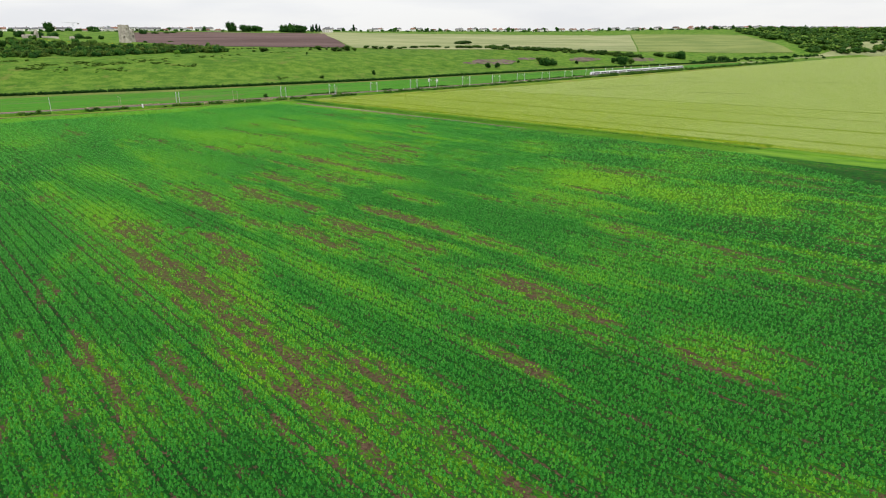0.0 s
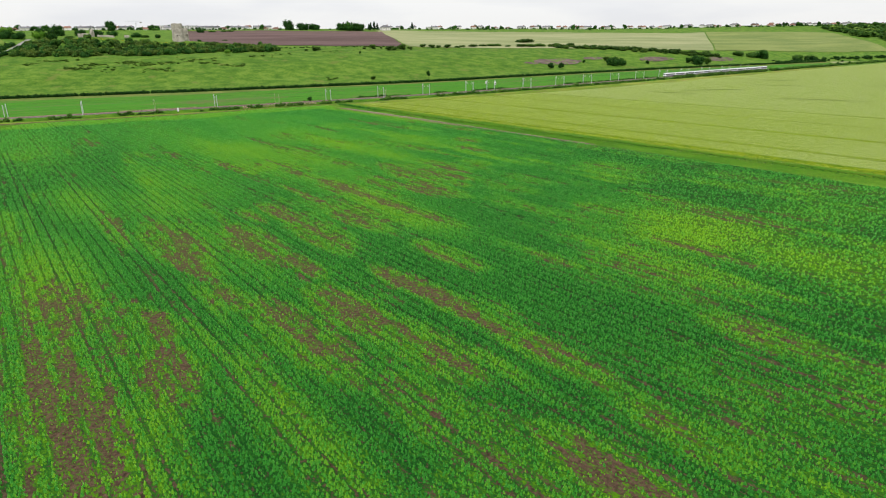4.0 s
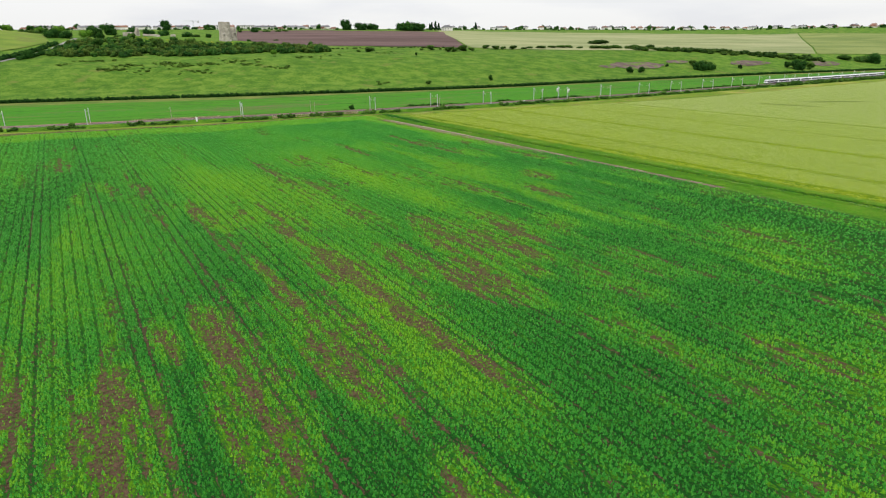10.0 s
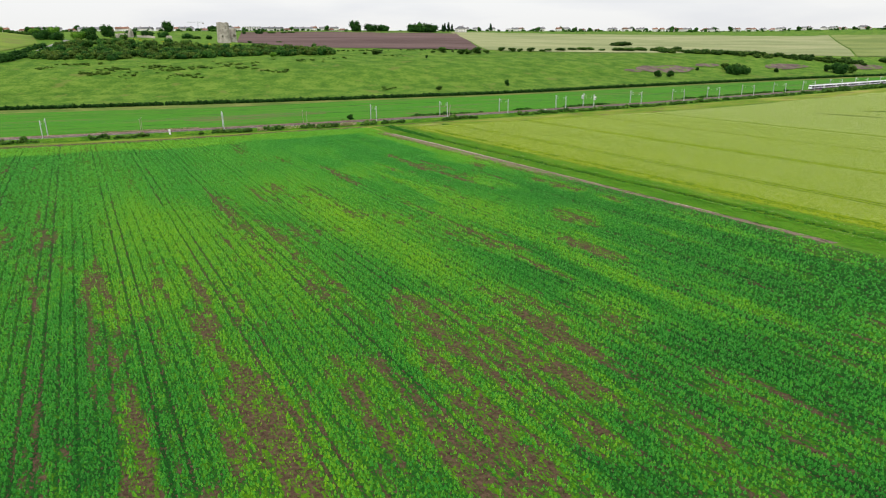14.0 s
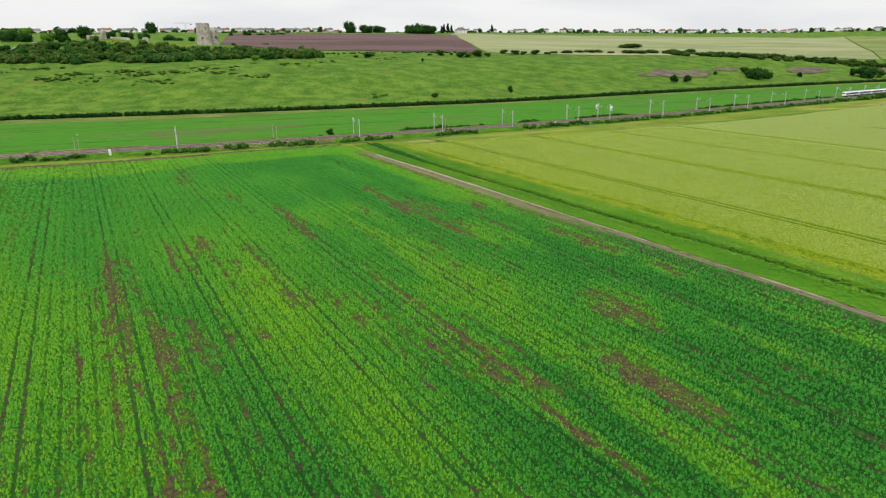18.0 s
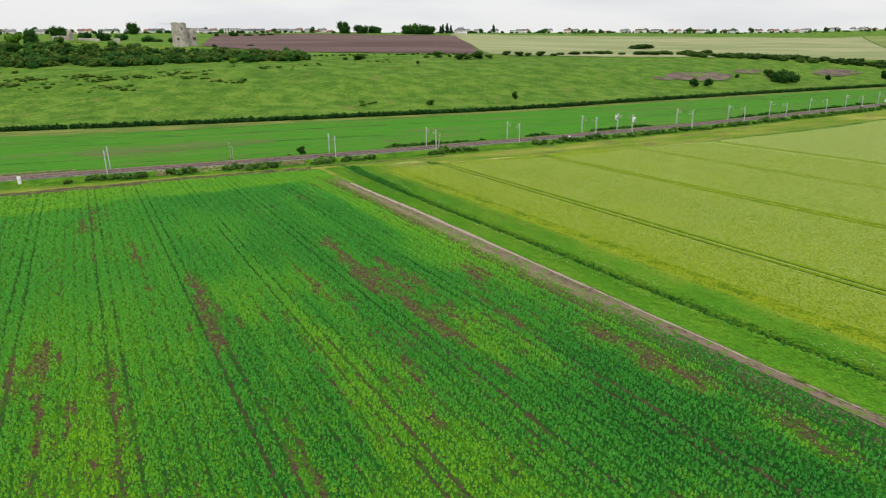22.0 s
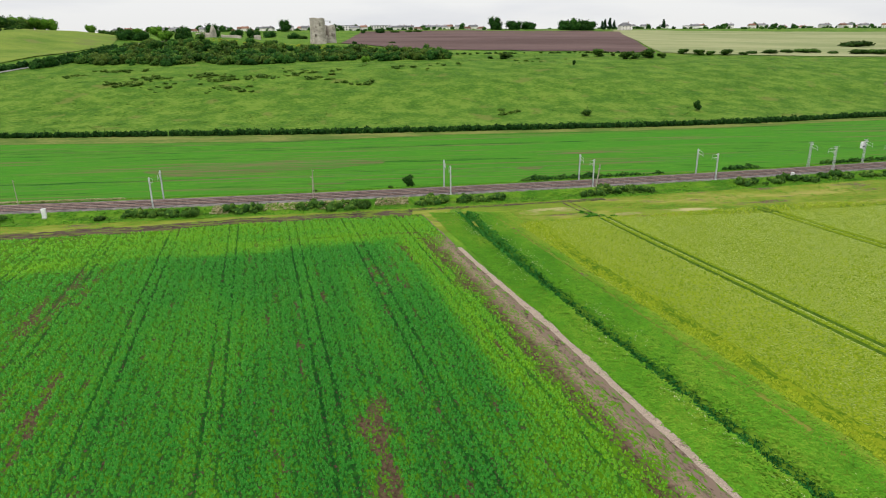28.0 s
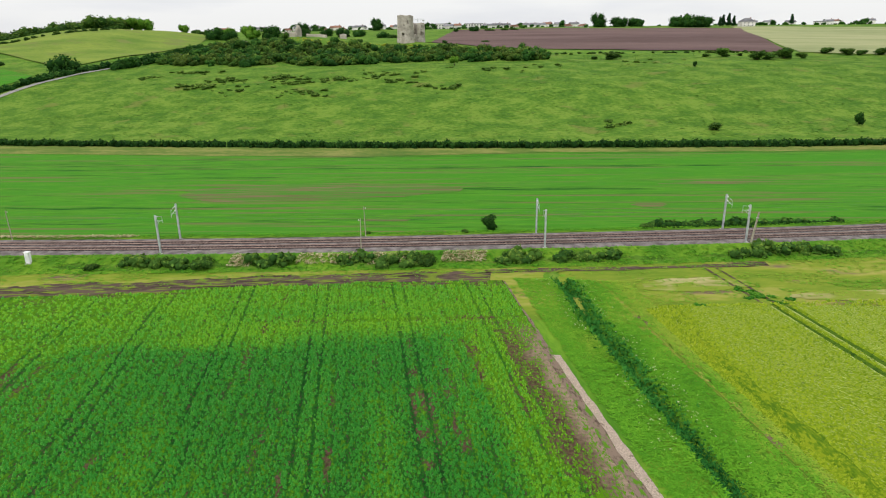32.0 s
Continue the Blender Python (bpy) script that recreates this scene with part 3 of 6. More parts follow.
ribbon("ballast", [-5.6, -4.4, -0.25, 0.0, 0.25, 4.4, 5.6], [1.0, 1.38, 1.38, 1.34, 1.38, 1.38, 1.0], M["ballast"], rail)
for c in (-1.75, 1.75):
    ribbon("track_bed", [c - 1.35, c - 1.2, c + 1.2, c + 1.35], [1.37, 1.40, 1.40, 1.37], M["dirty_ballast"], rail, "dark oily ballast between the rails")
    for r in (c - 0.75, c + 0.75):
        ribbon("rail", [r - 0.07, r - 0.035, r + 0.035, r + 0.07], [1.42, 1.58, 1.58, 1.42], M["rail"], rail)
bm = box(bmesh.new(), -0.13, 0.13, -1.3, 1.3, 1.36, 1.46, 0.02)
sl = bpy.data.meshes.new("sleeper")
bm.to_mesh(sl)
bm.free()
sl.materials.append(M["sleeper"])
for c in (-1.75, 1.75):
    xs = np.arange(-118, -20, 0.65)
    px, py = along(c, xs)
    for x, y, x0 in zip(px, py, xs):
        o = new("sleeper", sl)
        o.parent = rail
        o.matrix_world = pose(x, y, 0, 0, 0, math.degrees(math.atan(float(rail_y(x0 + 0.5) - rail_y(x0 - 0.5)))))
verts, faces = [], []
for c in (-1.75, 1.75):
    xs = np.concatenate([np.arange(-300, -118, 0.65), np.arange(-20, 420, 0.65)])
    px, py = along(c, xs)
    sl_ = rail_y(xs + 0.5) - rail_y(xs - 0.5)
    n = np.sqrt(1 + sl_**2)
    dx, dy = 1 / n, sl_ / n
    for a, b, z in ((-0.13, -1.3, 1.38), (0.13, -1.3, 1.38), (0.13, 1.3, 1.38), (-0.13, 1.3, 1.38), (-0.11, -1.28, 1.46), (0.11, -1.28, 1.46), (0.11, 1.28, 1.46), (-0.11, 1.28, 1.46)):
        verts.append(np.stack([px + a * dx - b * dy, py + a * dy + b * dx, 0 * px + z], 1))
vv_, ff_ = [], []
base = 0
for k in range(2):
    V = np.stack(verts[k * 8 : k * 8 + 8], 1)
    m_ = len(V)
    i = base + np.arange(m_)[:, None] * 8
    for q in ((4, 5, 6, 7), (0, 1, 5, 4), (1, 2, 6, 5), (2, 3, 7, 6), (3, 0, 4, 7)):
        ff_.append(i + np.array(q))
    vv_.append(V.reshape(-1, 3))
    base += m_ * 8
part("far_sleepers", mesh_of("far_sleepers", np.concatenate(vv_), np.concatenate(ff_), M["sleeper"], flat=True), M["sleeper"], rail)["kind"] = "stuff"

# ---- plants ----


def tufts(px, py, pz, width, height, tone, seed, row=None, slim=1.0, vary=0.16, tip_tone=0.12):
    """Small plants of four splayed blades each. The first six arguments are arrays; row, slim: the rows' turn and how narrow a plant is across them."""
    rs = np.random.RandomState(seed)
    n = len(px)
    a = rs.rand(n) * 6.283
    verts = np.zeros((n, 8, 3))
    for k in range(8):
        tip = k > 3
        r = width * ((0.42 + 0.5 * rs.rand(n)) if tip else 0.24)
        ang = a + (k % 4) * 1.571 + (0.5 + 0.7 * rs.rand(n) if tip else 0.3 * rs.rand(n))
        ox, oy = r * np.cos(ang), r * np.sin(ang)
        if row is not None:
            across = ox * math.cos(row) + oy * math.sin(row)
            ox, oy = ox - (1 - slim) * across * math.cos(row), oy - (1 - slim) * across * math.sin(row)
        z = pz + height * ((0.25 + 0.6 * rs.rand(n)) if tip else 0.3 + 0.4 * rs.rand(n))
        verts[:, k] = np.stack([px + ox, py + oy, z], 1)
    i = np.arange(n)[:, None] * 8
    faces = np.concatenate([i + np.array(q) for q in ((0, 1, 4), (1, 2, 5), (2, 3, 6), (3, 0, 7))])
    t = np.clip(tone + 2 * vary * (rs.rand(n) - 0.5), 0, 1)
    t = np.repeat(t, 8).reshape(n, 8)
    t[:, 4:] = np.clip(t[:, 4:] + tip_tone, 0, 1)
    return verts.reshape(-1, 3), faces, t.ravel()


def mounds(px, py, pz, width, height, tone, seed, vary=0.16):
    """Leafy plants as small uneven hummocks: four sloping sides that meet in an off-centre top."""
    rs = np.random.RandomState(seed)
    n = len(px)
    a = rs.rand(n) * 6.283
    verts = np.zeros((n, 5, 3))
    for k in range(4):
        ang = a + k * 1.571 + 0.5 * rs.rand(n)
        r = 0.5 * width * (0.85 + 0.5 * rs.rand(n))
        verts[:, k] = np.stack([px + r * np.cos(ang), py + r * np.sin(ang), pz - 0.04 + 0.25 * height * rs.rand(n)], 1)
    verts[:, 4] = np.stack([px + 0.12 * width * rs.randn(n), py + 0.12 * width * rs.randn(n), pz + height], 1)
    i = np.arange(n)[:, None] * 5
    faces = np.concatenate([i + np.array(q) for q in ((0, 1, 4), (1, 2, 4), (2, 3, 4), (3, 0, 4))])
    t = np.repeat(np.clip(tone + 2 * vary * (rs.rand(n) - 0.5), 0, 1), 5).reshape(n, 5)
    t = np.clip(t + 0.14 * (rs.rand(n, 5) - 0.5), 0, 1)
    return verts.reshape(-1, 3), faces, t.ravel()


def stuff(name, data, mat, label, category, flat=True):
    v, f, t = data
    return tagged(new(name, mesh_of(name, v, f, mat, t, flat=flat)), label, category, "", "stuff")


def crown_arrays(seed, n, leaf, lobes=7, spread=0.55, tall=1.0, low=0.0, pointed=0.0):
    """A crown about one unit in radius, standing on z = low: leaf blades on and within uneven lobes, toned lighter
    upwards as if lit from above, and a heart painted dark for the shade inside.
    """
    rs = np.random.RandomState(seed)
    cs, rr = [], []
    for k in range(lobes):
        a, h = rs.rand() * 6.283, rs.rand()
        d = spread * (0.5 + 0.5 * rs.rand()) * (1 - pointed * h)
        cs.append((d * math.cos(a), d * math.sin(a), low + tall * (0.22 + 1.0 * h)))
        rr.append((0.34 + 0.26 * rs.rand()) * (1 - 0.55 * pointed * h))
    cs.append((0, 0, low + tall * 0.75))
    rr.append(0.55 * (1 - 0.3 * pointed))
    cs, rr = np.array(cs), np.array(rr)
    w = rr**2 / (rr**2).sum()
    which = rs.choice(len(cs), n, p=w)
    d = rs.randn(n, 3)
    d /= np.linalg.norm(d, axis=1)[:, None]
    p = cs[which] + d * (rr[which] * (0.72 + 0.36 * rs.rand(n)))[:, None]
    p[:, 2] = np.maximum(p[:, 2], low + 0.03)
    u = rs.randn(n, 3)
    nrm = d + 0.7 * rs.randn(n, 3)
    u -= nrm * ((u * nrm).sum(1) / (nrm * nrm).sum(1))[:, None]
    u /= np.linalg.norm(u, axis=1)[:, None]
    w_ = np.cross(nrm, u)
    w_ /= np.linalg.norm(w_, axis=1)[:, None]
    s = leaf * (0.6 + 0.8 * rs.rand(n))[:, None]
    V = np.stack([p - u * s, p - w_ * s * 0.62 + nrm * 0.1 * s, p + u * s, p + w_ * s * 0.62 - nrm * 0.1 * s], 1).reshape(-1, 3)
    i = np.arange(n)[:, None] * 4
    F = np.concatenate([i + np.array([0, 1, 2]), i + np.array([0, 2, 3])])
    # tone climbs with height: light from above painted onto the upper leaves
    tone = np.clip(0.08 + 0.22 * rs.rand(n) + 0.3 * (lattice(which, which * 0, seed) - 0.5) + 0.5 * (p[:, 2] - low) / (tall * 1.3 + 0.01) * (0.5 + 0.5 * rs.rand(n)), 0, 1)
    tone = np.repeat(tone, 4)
    # a dense heart inside each lobe, its dark tone standing in for inner shade
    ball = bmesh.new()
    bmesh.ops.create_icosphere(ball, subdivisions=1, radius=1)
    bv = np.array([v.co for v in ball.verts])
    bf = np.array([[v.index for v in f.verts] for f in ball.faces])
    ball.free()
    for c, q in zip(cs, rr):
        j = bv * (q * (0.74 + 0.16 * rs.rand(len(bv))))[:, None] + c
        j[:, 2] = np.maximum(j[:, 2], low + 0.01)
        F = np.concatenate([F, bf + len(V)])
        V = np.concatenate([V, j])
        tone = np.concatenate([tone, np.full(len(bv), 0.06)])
    return V, F, tone, cs, rr


def crown_mesh(name, mat, seed, n, leaf, **kw):
    V, F, t, cs, rr = crown_arrays(seed, n, leaf, **kw)
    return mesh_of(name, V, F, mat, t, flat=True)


def trunk_bm(seed, height, radius, reach):
    """A tapered trunk with a few limbs."""
    rs = random.Random(seed)
    bm = bmesh.new()
    rod(bm, (0, 0, -0.3), (0.03, 0.02, height * 0.55), radius, radius * 0.7, 9)
    rod(bm, (0.03, 0.02, height * 0.53), (0, 0, height), radius * 0.7, radius * 0.25, 7)
    for k in range(5):
        a = k * 1.3 + rs.random()
        h = height * (0.45 + 0.1 * k)
        rod(bm, (0, 0, h), (reach * math.cos(a), reach * math.sin(a), h + reach * (0.6 + 0.4 * rs.random())), radius * 0.38, radius * 0.1, 6)
    return bm


PLANTS = {}


def plant_kind(key, name, label, category, mat, seed, n, leaf, height, stem=0.3, **kw):
    """One model plant, one unit in radius; the others are copies of it at their own size."""
    low = kw.pop("low", 0.0)
    tall = kw.pop("tall", 1.0)
    ob = thing(name, label, category)
    part("trunk", trunk_bm(seed, low + tall * 0.9, 0.07 if low else 0.05, 0.35), M["bark"], ob)
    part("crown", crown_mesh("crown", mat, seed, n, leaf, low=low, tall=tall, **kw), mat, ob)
    PLANTS[key] = [ob, 0]
    return ob


def put(key, x, y, size, turn=0.0, squash=1.0, label="", sink=0.0, group=""):
    """Stands a plant of that kind on the land; size: its radius in metres."""
    ob, used = PLANTS[key]
    if key in ("tree_a", "tree_b", "small_tree"):
        # crowns that come down to the ground
        squash *= 1.22
        sink += 0.34 * size * squash
    m = Matrix.LocRotScale((x, y, on(x, y) - sink), Euler((0, 0, turn)), (size, size, size * squash))
    if used:
        made = copy_thing(ob, Matrix.LocRotScale((x, y, on(x, y) - sink), Euler((0, 0, turn)), None))
        made.scale = (size, size, size * squash)
        ob = made
    else:
        ob.matrix_basis = m
    PLANTS[key][1] += 1
    if label:
        ob["label"] = label
    if group:
        ob["group"] = group
    return ob


plant_kind("bush_a", "bush", "rounded dark green hawthorn bush on the grass slope", "bush", M["scrub"], 1, 800, 0.10, 1, lobes=8)
plant_kind("bush_b", "bush", "uneven green bush on the grass slope", "bush", M["scrub"], 2, 800, 0.10, 1, lobes=10, spread=0.7, tall=0.75)
plant_kind("bush_c", "bush", "dark green thorn bush", "bush", M["leaf"], 3, 800, 0.10, 1, lobes=7, tall=1.1)
plant_kind("tree_a", "tree", "round-crowned dark green tree", "tree", M["leaf"], 4, 1100, 0.085, 1, lobes=11, low=0.10, tall=1.15)
plant_kind("tree_b", "tree", "broad green field tree", "tree", M["leaf"], 5, 1100, 0.085, 1, lobes=12, spread=0.75, low=0.10, tall=0.95)
plant_kind("small_tree", "tree", "dark green tree among the ridge-top houses", "tree", M["leaf"], 9, 260, 0.16, 1, lobes=8, low=0.08, tall=1.05)
plant_kind("tree_c", "tree", "light green young tree", "tree", M["light_leaf"], 6, 700, 0.11, 1, lobes=8, low=0.28, tall=1.0)
plant_kind("pine_a", "conifer", "tall narrow dark conifer", "tree", M["pine"], 7, 700, 0.13, 1, lobes=14, spread=0.45, low=0.12, tall=2.6, pointed=0.8)


def mass(name, places, mat, label, category, seed, leaf=0.17, n=260, kinds=5):
    """Many bushes that grow into one another: places are rows of x, y, radius, height over width."""
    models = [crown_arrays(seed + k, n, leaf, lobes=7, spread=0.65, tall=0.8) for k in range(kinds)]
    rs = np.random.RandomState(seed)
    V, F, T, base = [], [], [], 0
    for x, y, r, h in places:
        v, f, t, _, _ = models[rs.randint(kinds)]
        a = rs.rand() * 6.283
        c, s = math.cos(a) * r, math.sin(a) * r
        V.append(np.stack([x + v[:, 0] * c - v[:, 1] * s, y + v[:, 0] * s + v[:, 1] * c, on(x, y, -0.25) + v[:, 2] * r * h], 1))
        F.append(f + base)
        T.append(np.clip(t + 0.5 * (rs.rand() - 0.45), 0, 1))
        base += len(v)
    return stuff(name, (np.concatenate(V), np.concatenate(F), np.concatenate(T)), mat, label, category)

# ---- hedge along the foot of the hill ----
hx = np.concatenate([np.arange(-330, -185.5, 1.3), np.arange(-182.5, -138.5, 1.3), np.arange(-135.5, 470, 1.3), np.arange(470, 750, 2.0)])
rs = np.random.RandomState(11)
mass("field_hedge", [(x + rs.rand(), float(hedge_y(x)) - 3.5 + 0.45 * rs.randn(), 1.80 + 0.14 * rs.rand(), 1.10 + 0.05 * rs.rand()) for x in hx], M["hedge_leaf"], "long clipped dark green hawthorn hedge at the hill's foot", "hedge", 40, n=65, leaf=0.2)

# ---- crop rows ----
ca, sa = math.cos(radians(ROWS_TURN)), math.sin(radians(ROWS_TURN))


# bare places and yellow places in the crop, from the far south of the field to its north end:
# across the rows, along the rows, half width, half length, strength
BARE_SOUTH = [
    (-182, -393, 2.3, 4, 0.5), (-200, -377, 0.8, 5, 0.7), (-182, -374, 2.0, 4, 0.6), (-220, -367, 2.1, 7, 0.6), (-214, -366, 2.4, 5, 0.5), (-171, -364, 2.2, 6, 0.3), (-181, -363, 2.4, 6, 0.9),
    (-144, -357, 2.9, 6, 0.5), (-219, -349, 2.5, 12, 0.7), (-236, -348, 0.6, 10, 0.6), (-169, -341, 2.1, 8, 0.5), (-180, -332, 2.9, 7, 0.7), (-118, -329, 2.3, 3, 0.5), (-169, -324, 1.1, 10, 0.8),
    (-218, -323, 3.4, 16, 1.0), (-93, -322, 3.8, 11, 0.4), (-169, -322, 2.0, 10, 0.4), (-191, -319, 3.1, 11, 0.5), (-207, -318, 2.5, 6, 0.5), (-182, -317, 2.9, 8, 0.8),
]
BARE_SOUTH_MIDDLE = [
    (-170, -311, 1.5, 5, 0.7), (-91, -311, 2.1, 13, 0.4), (-156, -305, 2.2, 7, 0.5), (-205, -305, 1.5, 4, 0.6), (-110, -301, 2.5, 5, 0.4), (-194, -301, 1.8, 4, 0.6), (-179, -294, 1.3, 5, 1.1),
    (-215, -288, 2.5, 10, 0.5), (-143, -283, 1.5, 7, 0.9), (-170, -282, 1.9, 8, 0.7), (-168, -278, 3.3, 9, 0.6), (-183, -276, 2.9, 8, 0.7), (-181, -273, 3.7, 9, 0.5), (-157, -272, 2.6, 10, 0.7),
    (-193, -271, 3.0, 14, 0.6), (-144, -271, 2.0, 8, 0.9), (-70, -270, 1.7, 6, 0.4), (-156, -268, 1.0, 8, 0.9), (-193, -266, 4.5, 14, 0.5), (-126, -260, 2.9, 9, 0.7),
]
BARE_MIDDLE = [
    (-118, -260, 1.5, 3, 0.7), (-168, -259, 2.1, 8, 0.7), (-131, -257, 1.4, 6, 0.6), (-174, -256, 1.2, 5, 0.6), (-144, -256, 1.5, 9, 0.6), (-112, -251, 2.0, 5, 0.6), (-156, -250, 0.8, 14, 0.8),
    (-201, -245, 1.3, 14, 0.5), (-133, -245, 2.2, 8, 0.6), (-145, -244, 2.8, 9, 0.6), (-144, -244, 1.2, 18, 0.8), (-117, -241, 7.0, 12, 0.5), (-107, -240, 3.0, 6, 0.8), (-120, -239, 2.9, 10, 0.8),
    (-104, -232, 2.0, 6, 0.8), (-118, -226, 2.2, 5, 0.7), (-92, -218, 0.6, 7, 0.8), (-145, -217, 2.5, 5, 0.6), (-78, -215, 2.0, 7, 0.5), (-125, -213, 0.4, 10, 0.7),
]
BARE_NORTH_MIDDLE = [
    (-128, -208, 1.9, 7, 0.7), (-144, -204, 0.9, 11, 0.5), (-67, -199, 2.6, 5, 0.5), (-92, -197, 3.0, 13, 0.5), (-64, -197, 2.1, 4, 0.6), (-91, -196, 0.9, 14, 0.8), (-47, -190, 1.8, 3, 0.6),
    (-158, -188, 1.5, 8, 0.6), (-126, -187, 0.5, 13, 0.6), (-91, -180, 0.6, 8, 0.8), (-130, -179, 1.0, 9, 0.6), (-47, -173, 2.5, 5, 0.6), (-105, -170, 2.0, 3, 0.7), (-91, -169, 0.8, 9, 0.7),
    (-130, -168, 1.1, 3, 0.9), (-130, -167, 1.4, 4, 0.6), (-48, -163, 2.4, 3, 0.5), (-64, -148, 2.7, 5, 0.8), (-65, -145, 1.5, 5, 0.9), (-41, -145, 1.2, 4, 0.6),
]
BARE_NORTH = [
    (-130, -142, 1.0, 11, 0.7), (-117, -139, 4.0, 6, 0.3), (-118, -136, 1.8, 6, 0.6), (-49, -133, 1.9, 3, 0.6), (-113, -133, 1.6, 4, 0.6), (-93, -131, 0.9, 8, 0.8), (-93, -131, 2.1, 5, 0.5),
    (-64, -129, 4.1, 7, 0.7), (-65, -128, 2.8, 7, 0.8), (-65, -128, 1.9, 8, 1.0), (-92, -117, 0.5, 7, 0.7), (-66, -114, 1.2, 3, 0.7), (-65, -109, 1.4, 7, 0.5), (-64, -105, 1.5, 4, 0.7),
    (-66, -104, 1.1, 3, 0.8), (-184, -103, 3.2, 12, 0.6), (-108, -65, 2.2, 3, 0.7), (-107, -63, 2.1, 6, 0.6), (-105, -58, 1.6, 3, 0.7), (-104, -51, 1.3, 6, 0.5),
]
YELLOW_SOUTH = [
    (-179, -393, 3.3, 5, 0.6), (-111, -366, 3.7, 6, 0.9), (-215, -352, 3.7, 8, 0.5), (-110, -348, 6.0, 9, 0.9), (-200, -340, 1.8, 15, 0.7), (-78, -335, 8.0, 7, 0.5), (-114, -326, 6.7, 9, 1.0),
    (-105, -324, 7.5, 13, 1.0), (-105, -304, 5.1, 9, 0.4), (-186, -287, 2.8, 9, 0.5), (-147, -280, 3.7, 10, 0.8), (-215, -277, 4.6, 21, 0.8), (-70, -275, 7.1, 9, 0.5), (-153, -268, 2.6, 8, 0.7),
    (-69, -268, 5.1, 6, 0.6), (-146, -263, 2.7, 17, 0.9), (-144, -249, 4.2, 19, 0.8), (-137, -243, 7.2, 15, 0.5),
]
YELLOW_MIDDLE = [
    (-136, -241, 2.5, 12, 0.6), (-186, -231, 6.5, 14, 0.6), (-145, -229, 3.0, 15, 0.7), (-106, -225, 3.2, 7, 0.7), (-202, -216, 4.6, 16, 0.6), (-175, -211, 7.2, 21, 0.5), (-107, -205, 4.4, 14, 0.8),
    (-147, -195, 3.1, 6, 0.7), (-104, -190, 3.4, 7, 0.5), (-180, -189, 4.3, 14, 0.6), (-133, -186, 8.6, 32, 0.7), (-73, -184, 3.7, 9, 0.6), (-73, -183, 4.8, 16, 0.5), (-106, -181, 9.1, 17, 0.7),
    (-93, -171, 3.5, 16, 0.4), (-108, -170, 3.7, 30, 0.9), (-110, -169, 5.5, 27, 0.8), (-143, -165, 8.6, 27, 0.8),
]
YELLOW_NORTH = [
    (-115, -160, 5.9, 15, 0.5), (-101, -153, 4.5, 15, 0.6), (-149, -145, 6.7, 53, 0.8), (-165, -128, 5.9, 34, 0.5), (-109, -126, 10.5, 21, 0.8), (-120, -126, 10.2, 31, 0.6), (-153, -110, 6.0, 66, 0.6),
    (-113, -108, 7.4, 8, 0.6), (-97, -107, 4.0, 7, 0.6), (-141, -106, 4.2, 43, 0.5), (-120, -98, 5.4, 14, 0.6), (-205, -96, 9.6, 40, 0.6), (-99, -84, 4.2, 15, 0.6), (-114, -80, 8.2, 30, 0.6),
    (-105, -73, 6.1, 18, 0.7), (-115, -57, 6.5, 36, 0.6), (-115, -53, 7.8, 18, 0.5), (-99, -52, 5.0, 8, 0.5),
]


def crop_top(x):
    return rail_y(x) - 20.0 - 4.5 * smooth((-60 - x) / 60) + 2 * fbm(x / 8, x * 0, 60)


